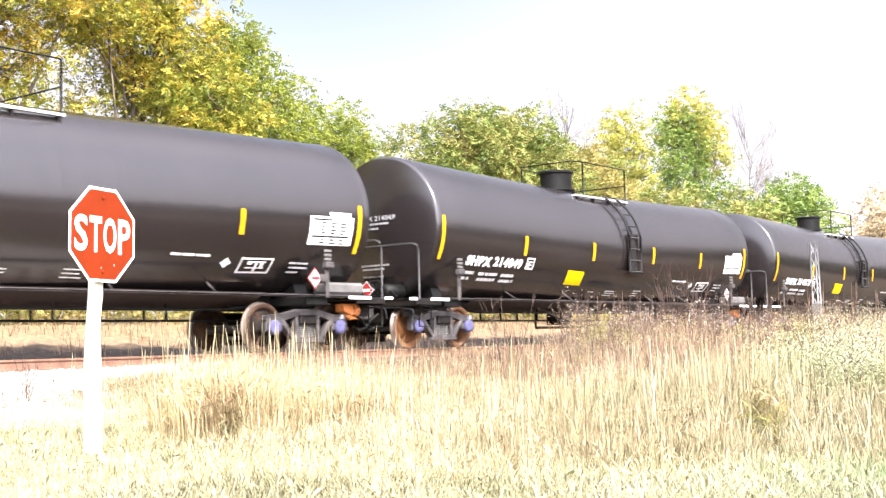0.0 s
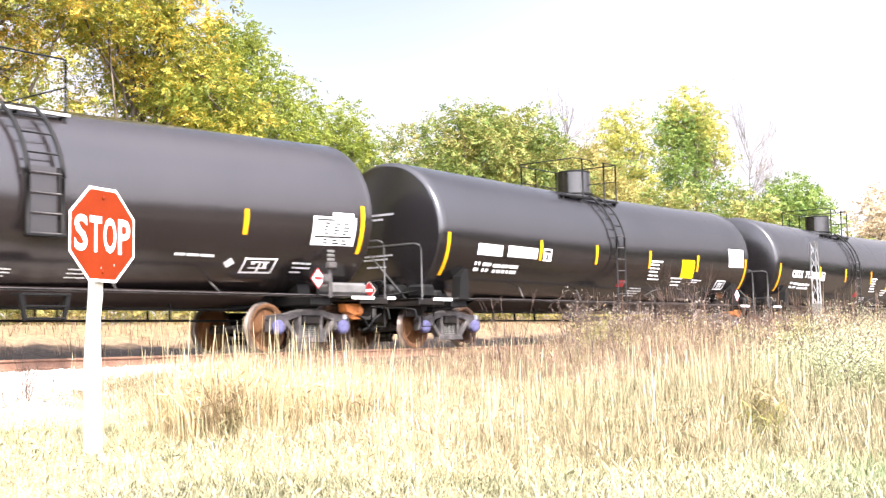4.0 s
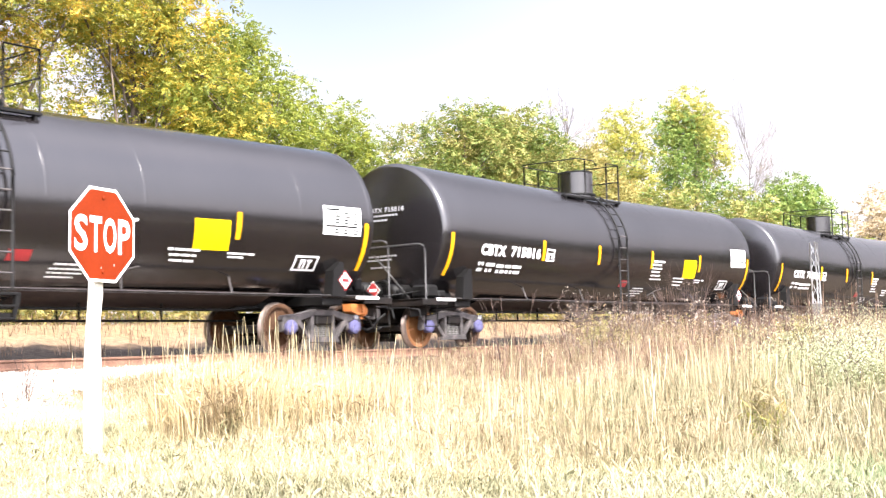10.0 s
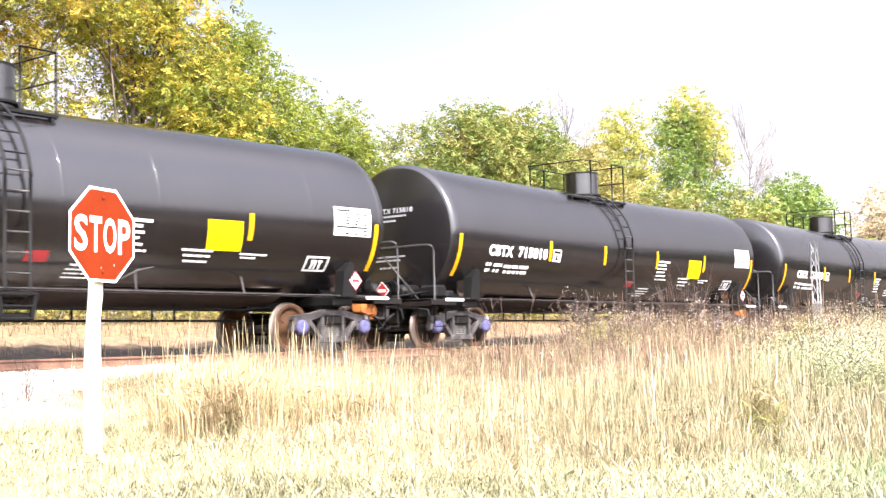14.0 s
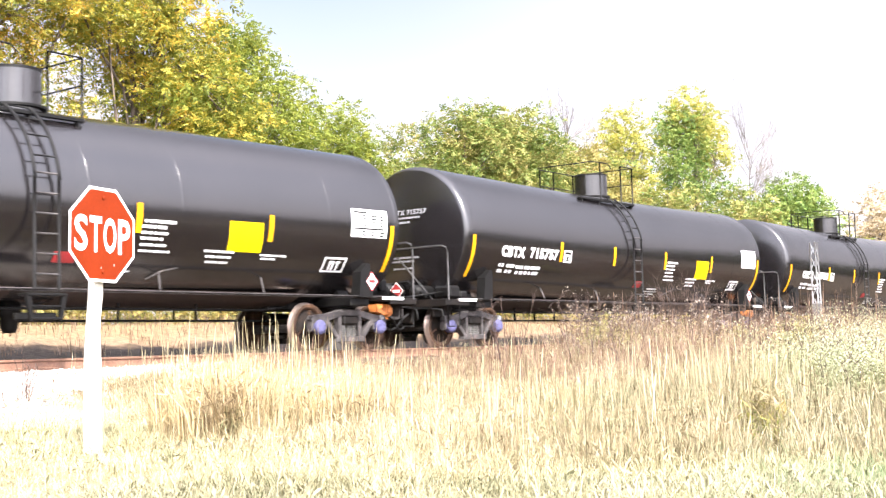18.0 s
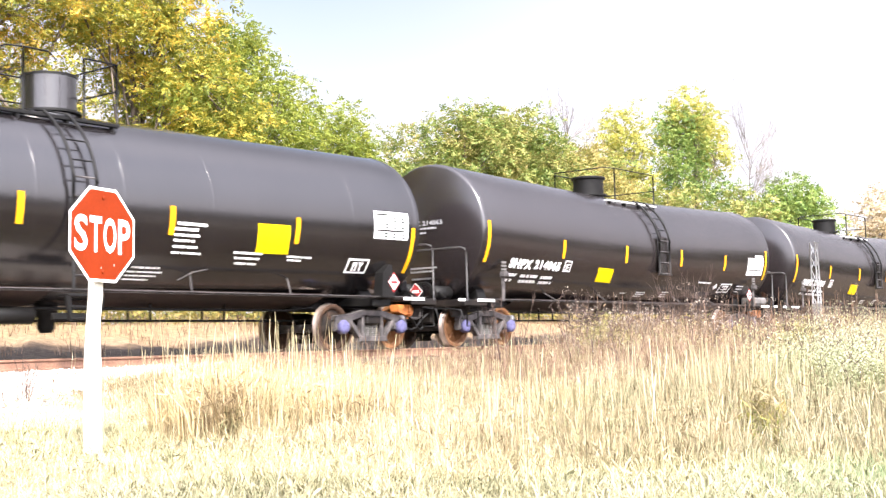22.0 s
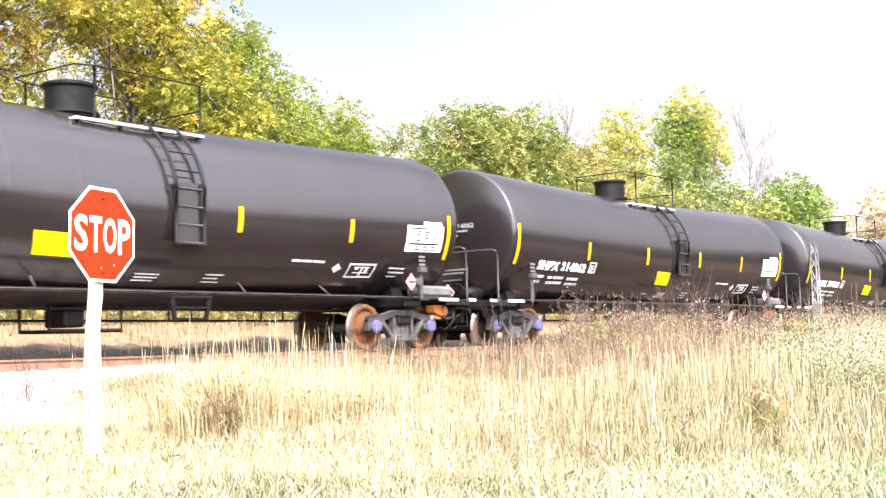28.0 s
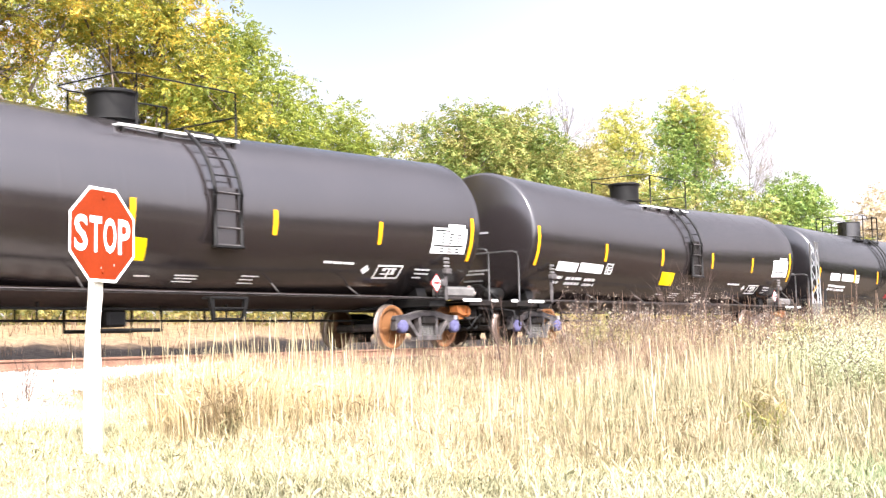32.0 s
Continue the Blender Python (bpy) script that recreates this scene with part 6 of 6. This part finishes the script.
    # tussocks of broad golden blades; the dark hearts also stand in for shaded hollows
    for cx, cy, r, hh, n, m in ((7.20, 7.80, 0.42, 0.78, 420, GOLDSTRAW), (7.40, 8.10, 0.50, 0.80, 420, GOLDSTRAW), (6.98, 7.62, 0.17, 0.55, 200, DRYDARK), (7.1, 7.55, 0.35, 0.26, 160, GOLDSTRAW), (6.98, 7.48, 0.11, 0.34, 70, DEEPGREEN), (7.40, 7.55, 0.16, 0.50, 110, DEEPGREEN), (7.9, 7.85, 0.55, 0.66, 420, GOLDSTRAW), (8.45, 7.7, 0.50, 0.62, 320, GOLDSTRAW), (7.75, 8.7, 0.50, 0.68, 320, GOLDSTRAW), (8.3, 7.3, 0.20, 0.44, 120, DRYDARK), (8.8, 9.2, 0.75, 0.72, 420, GOLDSTRAW), (9.5, 10.0, 0.7, 0.70, 480, GOLDSTRAW), (10.2, 9.3, 0.7, 0.66, 480, GOLDSTRAW), (8.90, 3.76, 0.15, 0.50, 240, DEEPGREEN), (8.76, 4.40, 0.12, 0.30, 90, DEEPGREEN), (9.66, 3.50, 0.16, 0.36, 110, DEEPGREEN), (10.8, 4.9, 0.6, 0.9, 420, DRY), (9.6, 5.9, 0.3, 0.55, 180, DEEPGREEN), (10.9, 4.0, 0.5, 0.8, 260, SAGE), (11.0, 4.55, 0.3, 0.6, 160, DEEPGREEN)):
        a, q = rng.uniform(0, 6.28, n), r * np.sqrt(rng.random(n))
        v, f = blades(rng, cx + q * np.cos(a), cy + 1.2 * q * np.sin(a), rng.uniform(0.3, 1.1, n) * hh, rng.uniform(0.006, 0.013, n), np.abs(rng.normal(0.06, 0.24, n)), a + rng.normal(0, 0.8, n))
        tagged(link("grass_tussock", mesh_np("grass_tussock", v, f, m)), "upright tussock among pale straw", "grass", "grass tussocks", kind="stuff")
    # broken leaves caught in the tussocks, dark ones deepening the same hollows
    for cx, cy, r, hh, n, m in ((6.98, 7.62, 0.17, 0.50, 330, DRYDARK), (7.35, 7.62, 0.16, 0.34, 150, DRYDARK), (6.95, 7.50, 0.12, 0.24, 150, DEEPGREEN), (7.30, 8.00, 0.48, 0.66, 700, GOLDSTRAW), (7.9, 7.8, 0.50, 0.46, 500, GOLDSTRAW), (8.3, 7.4, 0.30, 0.34, 160, DRYDARK), (9.3, 8.9, 0.70, 0.50, 500, GOLDSTRAW), (8.90, 3.76, 0.15, 0.48, 300, DEEPGREEN), (8.80, 3.72, 0.13, 0.34, 160, LEAF_MIX), (8.76, 4.40, 0.13, 0.28, 110, DRYDARK), (9.66, 3.50, 0.14, 0.32, 110, DEEPGREEN)):
        a, q = rng.uniform(0, 6.28, n), r * np.sqrt(rng.random(n))
        px, py = cx + q * np.cos(a), cy + q * np.sin(a)
        p = np.stack([px, py, height(px, py) + rng.uniform(0.05, 1, n) * hh], 1)
        v, f = leaf_cloud(rng, p, np.full(n, 0.05), 2, 0.11, 0.012, 1.6)
        tagged(link("tussock_leaves", mesh_np("tussock_leaves", v, f, m)), "broken brown leaves caught in a tussock", "grass", "grass tussocks", kind="stuff")
    # tall pale stalks that rise out of the clumps
    n = 110
    xs, ys = 7.0 + 1.9 * rng.random(n) ** 1.3, rng.uniform(7.3, 8.5, n)
    v, f = heads(rng, xs, ys, rng.uniform(0.72, 1.18, n) * np.interp(xs, [7.0, 8.9], [1.0, 0.88]), rng.uniform(0.10, 0.20, n), rng.uniform(0.004, 0.009, n))
    tagged(link("seed_stalks", mesh_np("seed_stalks", v, f, DRY)), "tall pale stalks with narrow seed heads", "grass", kind="stuff")
    # rougher clumps along the near rim of the mown strip
    n = 900
    a, r = np.radians(rng.uniform(36, 74, n)), rng.uniform(6.7, 7.75, n)
    cx, cy = r * np.sin(a), r * np.cos(a)
    k = 9
    x, y = np.repeat(cx, k) + rng.normal(0, 0.035, n * k), np.repeat(cy, k) + rng.normal(0, 0.035, n * k)
    v, f = blades(rng, x, y, rng.uniform(0.05, 0.15, n * k), rng.uniform(0.004, 0.009, n * k), rng.uniform(0.3, 1.4, n * k), None, True)
    tagged(link("rim_grass", mesh_np("rim_grass", v, f, OLIVEGRASS)), "rough olive clumps in the mown grass", "grass", kind="stuff")
    # bent and broken straw leaves that hang among the stalks
    xs, ys = sample(62000, 24)
    p = np.stack([xs, ys, height(xs, ys) + tall(xs, ys) * rng.uniform(0.1, 0.95, len(xs))], 1)
    tint = rng.random(len(p))
    for name, sel, m, lab in (("straw_leaves", tint < 0.42, DRY, "bent pale straw leaves"), ("brown_leaves", (tint >= 0.42) & (tint < 0.8), DRYDARK, "broken brown grass leaves"), ("sage_leaves", tint >= 0.8, SAGE, "faded green grass leaves")):
        v, f = leaf_cloud(rng, p[sel], np.full(int(sel.sum()), 0.05), 2, 0.085, 0.0072, 2.6)
        tagged(link(name, mesh_np(name, v, f, m)), lab, "grass", kind="stuff")
    # the mown strip
    n = 400000
    x = rng.uniform(1.5, 13, n)
    y = rng.uniform(0.8, 13.6, n)
    ok = in_view(x, y, 4) & (x < meadow_edge(y) + 0.9) & (rng.random(n) < np.clip((13.6 - y) / 3.0, 0.03, 1))
    x, y = x[ok], y[ok]
    green = rng.random(len(x)) < np.clip((x - 4.8) / 3.0, 0.03, 0.9) * np.clip((3.45 - y) / 0.9, 0.0, 1)
    for name, sel, m, lab in (("short_grass", ~green, LAWN, "short sun-bleached yellow-green grass"), ("green_grass", green, LAWNGREEN, "short fresh green grass")):
        n = int(sel.sum())
        v, f = blades(rng, x[sel], y[sel], rng.uniform(0.03, 0.10, n) * np.where(rng.random(n) < 0.12, 2.2, 1.0) * np.interp(x[sel], [4.5, 6.5], [0.8, 1.25]), rng.uniform(0.0025, 0.0065, n), rng.uniform(0.3, 1.5, n), None, True)
        tagged(link(name, mesh_np(name, v, f, m)), lab, "grass", kind="stuff")
    # low dark weeds scattered in the mown strip
    n = 70
    cx, cy = rng.uniform(3.6, 7.2, n), rng.uniform(0.9, 10.5, n)
    ok = in_view(cx, cy, 4)
    cx, cy = cx[ok], cy[ok]
    p = np.stack([cx, cy, height(cx, cy) + 0.03], 1)
    v, f = leaf_cloud(rng, p, rng.uniform(0.04, 0.11, len(p)), 16, 0.07, 0.018, 1.2)
    tagged(link("low_weeds", mesh_np("low_weeds", v, f, OLIVEGRASS)), "small olive weeds in the mown grass", "weeds", kind="stuff")
    # tufts on the shoulder and the far bank
    n = 16000
    x = rng.uniform(7, 62, n)
    y = np.where(rng.random(n) < 0.25, rng.uniform(13.0, 15.2, n), rng.uniform(20.2, 24.5, n))
    ok = (np.sin(x * 2.1 + y) * np.sin(x * 0.7 - 2 * y) > 0.15) | (y > 21.8)
    x, y = x[ok], y[ok]
    v, f = blades(rng, x, y, rng.uniform(0.10, 0.45, len(x)), rng.uniform(0.008, 0.016, len(x)), rng.uniform(0.1, 0.7, len(x)), None, True)
    tagged(link("bank_grass", mesh_np("bank_grass", v, f, RUSSET)), "sparse dry tufts on the gravel and dirt bank", "grass", kind="stuff")


build_meadow()


def build_weed(seed, x, y, h, kind):
    """A branching weed: stalks, leaves and, where it has gone to seed, white tufts."""
    rng = np.random.default_rng(seed)
    lab = {"fluff": "brown weed gone to white seed tufts", "gold": "yellow-green leafy weed in dry grass", "bare": "dark bare branching weed stalk", "cloud": "bushy weed covered in small white flowers"}[kind]
    weed = tagged(new("weed"), lab, "weed", "weeds in the tall grass")
    weed.location = (x, y, float(height(np.array(x), np.array(y))) - 0.03)
    bm = bmesh.new()
    tips = []
    for s in range({"fluff": 4, "gold": 6, "bare": 8, "cloud": 7}[kind]):
        a = rng.uniform(0, 6.28)
        foot = Vector((0.10 * math.cos(a), 0.10 * math.sin(a), 0))
        lean = rng.uniform(0.08, 0.30 if kind != "cloud" else 0.5)
        q = branch(bm, rng, foot, foot + Vector((lean * h * math.cos(a), lean * h * math.sin(a), h * rng.uniform(0.75, 1.0))), 0.0055, 0.0025, 0.05, 5)
        tips.append(q[-1])
        for _ in range(7):
            k = rng.integers(2, 6)
            wide = 0.085 if kind == "bare" else 0.15
            o = Vector((rng.normal(0, wide), rng.normal(0, wide), rng.uniform(0.05, 0.28))) * h * 0.7
            e = branch(bm, rng, q[k], q[k] + o, 0.0033, 0.0016, 0.1, 2)
            tips.append(e[-1])
    part("stem", bm, STALK, weed, "thin reddish stalks")
    t = np.array([tuple(p) for p in tips])
    if kind in ("fluff", "cloud"):
        v, f = leaf_cloud(rng, t, np.full(len(t), 0.03 if kind == "fluff" else 0.12), 4 if kind == "fluff" else 12, 0.022 if kind == "fluff" else 0.018, 0.017 if kind == "fluff" else 0.013)
        tagged(link("seed_head", mesh_np("seed_head", v, f, FLUFF if kind == "fluff" else BLOSSOM), weed, "white seed tufts"), kind="stuff")
    if kind in ("gold", "cloud", "fluff"):
        lo = t * np.array([0.8, 0.8, 0.75])
        v, f = leaf_cloud(rng, lo, np.full(len(lo), 0.17), 5 if kind == "fluff" else 26 if kind == "cloud" else 19, 0.05 if kind == "cloud" else 0.068, 0.013 if kind == "cloud" else 0.017)
        link("foliage", mesh_np("foliage", v, f, {"gold": GOLDROD, "cloud": SAGE, "fluff": DRYDARK}[kind]), weed, "narrow leaves")


def place_weeds():
    rng = np.random.default_rng(61)
    for k in range(44):
        x = rng.uniform(15, 29)
        y = rng.uniform(0.36, 0.60) * x
        build_weed(100 + k, x, min(y, 13.8), rng.uniform(0.95, 1.4), ("fluff", "bare", "gold", "fluff", "fluff")[k % 5])
    for k in range(12):
        x = rng.uniform(20, 30)
        build_weed(200 + k, x, x * rng.uniform(0.31, 0.38), rng.uniform(1.0, 1.3), "cloud" if k % 3 else "gold")
    for k in range(14):
        x = rng.uniform(14.0, 20.0)
        build_weed(230 + k, x, x * rng.uniform(0.318, 0.362), rng.uniform(0.65, 1.0), "cloud")
    for k in range(13):
        a, r = radians(rng.uniform(68.0, 73.5)), rng.uniform(11.0, 14.5)
        build_weed(400 + k, r * math.sin(a), r * math.cos(a), rng.uniform(0.7, 0.95), "cloud")
    for k in range(17):
        x = rng.uniform(18, 26)
        build_weed(260 + k, x, min(x * rng.uniform(0.46, 0.62), 13.6), rng.uniform(1.05, 1.6), ("bare", "fluff", "fluff")[k % 3])
    for k in range(2):
        x = rng.uniform(18, 22)
        build_weed(290 + k, x, x * rng.uniform(0.53, 0.59), rng.uniform(1.15, 1.45), "gold")
    for k, (x, y, h) in enumerate(((24.3, 12.2, 2.1), (25.4, 12.5, 2.2), (23.6, 11.6, 1.9), (22.2, 11.9, 1.7), (26.3, 12.3, 1.9), (17.2, 11.8, 1.4), (18.6, 11.2, 1.5), (8.75, 13.2, 0.5))):
        build_weed(300 + k, x, y, h, "bare")


place_weeds()


def build_mast():
    """Slim lattice mast by the track."""
    x, y = 32.3, 12.0
    z = float(height(np.array(x), np.array(y)))
    mast = tagged(new("lattice_mast"), "slim silver lattice mast with a small white box", "mast")
    mast.matrix_basis = pose(x, y, z - 0.05, 0, -2.0, 0)
    top = 2.6 - z
    legs = [(0.13, -0.05), (-0.11, -0.07), (0.06, 0.13)]
    for a, b in legs:
        bm = bmesh.new()
        add_tube(bm, [(a * 1.15, b * 1.15, 0), (a, b, top)], 0.017, 8)
        part("leg", bm, MAST, mast)
    for i in range(3):
        p, q = legs[i], legs[(i + 1) % 3]
        for k in range(9):
            z0, z1 = top * k / 9, top * (k + 1) / 9
            bm = bmesh.new()
            add_tube(bm, [(*p, z0), (*q, z1)], 0.0065, 5)
            part("brace", bm, MAST, mast)
    bm = bmesh.new()
    add_box(bm, 0.22, 0.42, -0.2, 0.0, 0.75, 1.15, 0.02)
    part("box", bm, WHITE, mast, "small white equipment box")
    bm = bmesh.new()
    add_box(bm, -0.30, -0.20, -0.2, 0.05, 0.95, 1.6, 0.02)
    part("box", bm, PIPE, mast, "grey equipment box")


build_mast()


# ---- the train rolls by ----
def travel(t):
    """Metres that the train has gone, counted from the middle of the clip."""
    u = (t - 16.0) / 16.0
    s = 10 * (14.33311 * u - 0.157980 * u ** 2 + 0.009410 * u ** 3 + 0.033829 * u ** 4)
    return s + 0.16 * max(0.0, 1 - t / 0.4)


def motions():
    times = [0.0, 0.2, 0.4] + [0.5 * k for k in range(2, 65)]
    shift = [(t, travel(t)) for t in times]
    for car, x, kind in CARS:
        walk(car, [(t, pose(x - s, TRACK_Y, 0)) for t, s in shift])
    turn = [(k / 15, -math.degrees(travel(k / 15) / 0.457)) for k in range(481)]
    for car, x, kind in CARS:
        for ws in [c for c in car.children if c.name.startswith("wheelset")]:
            p = ws.location.copy()
            walk(ws, [(t, pose(p.x, p.y, p.z, 0, a, 0)) for t, a in turn])


motions()
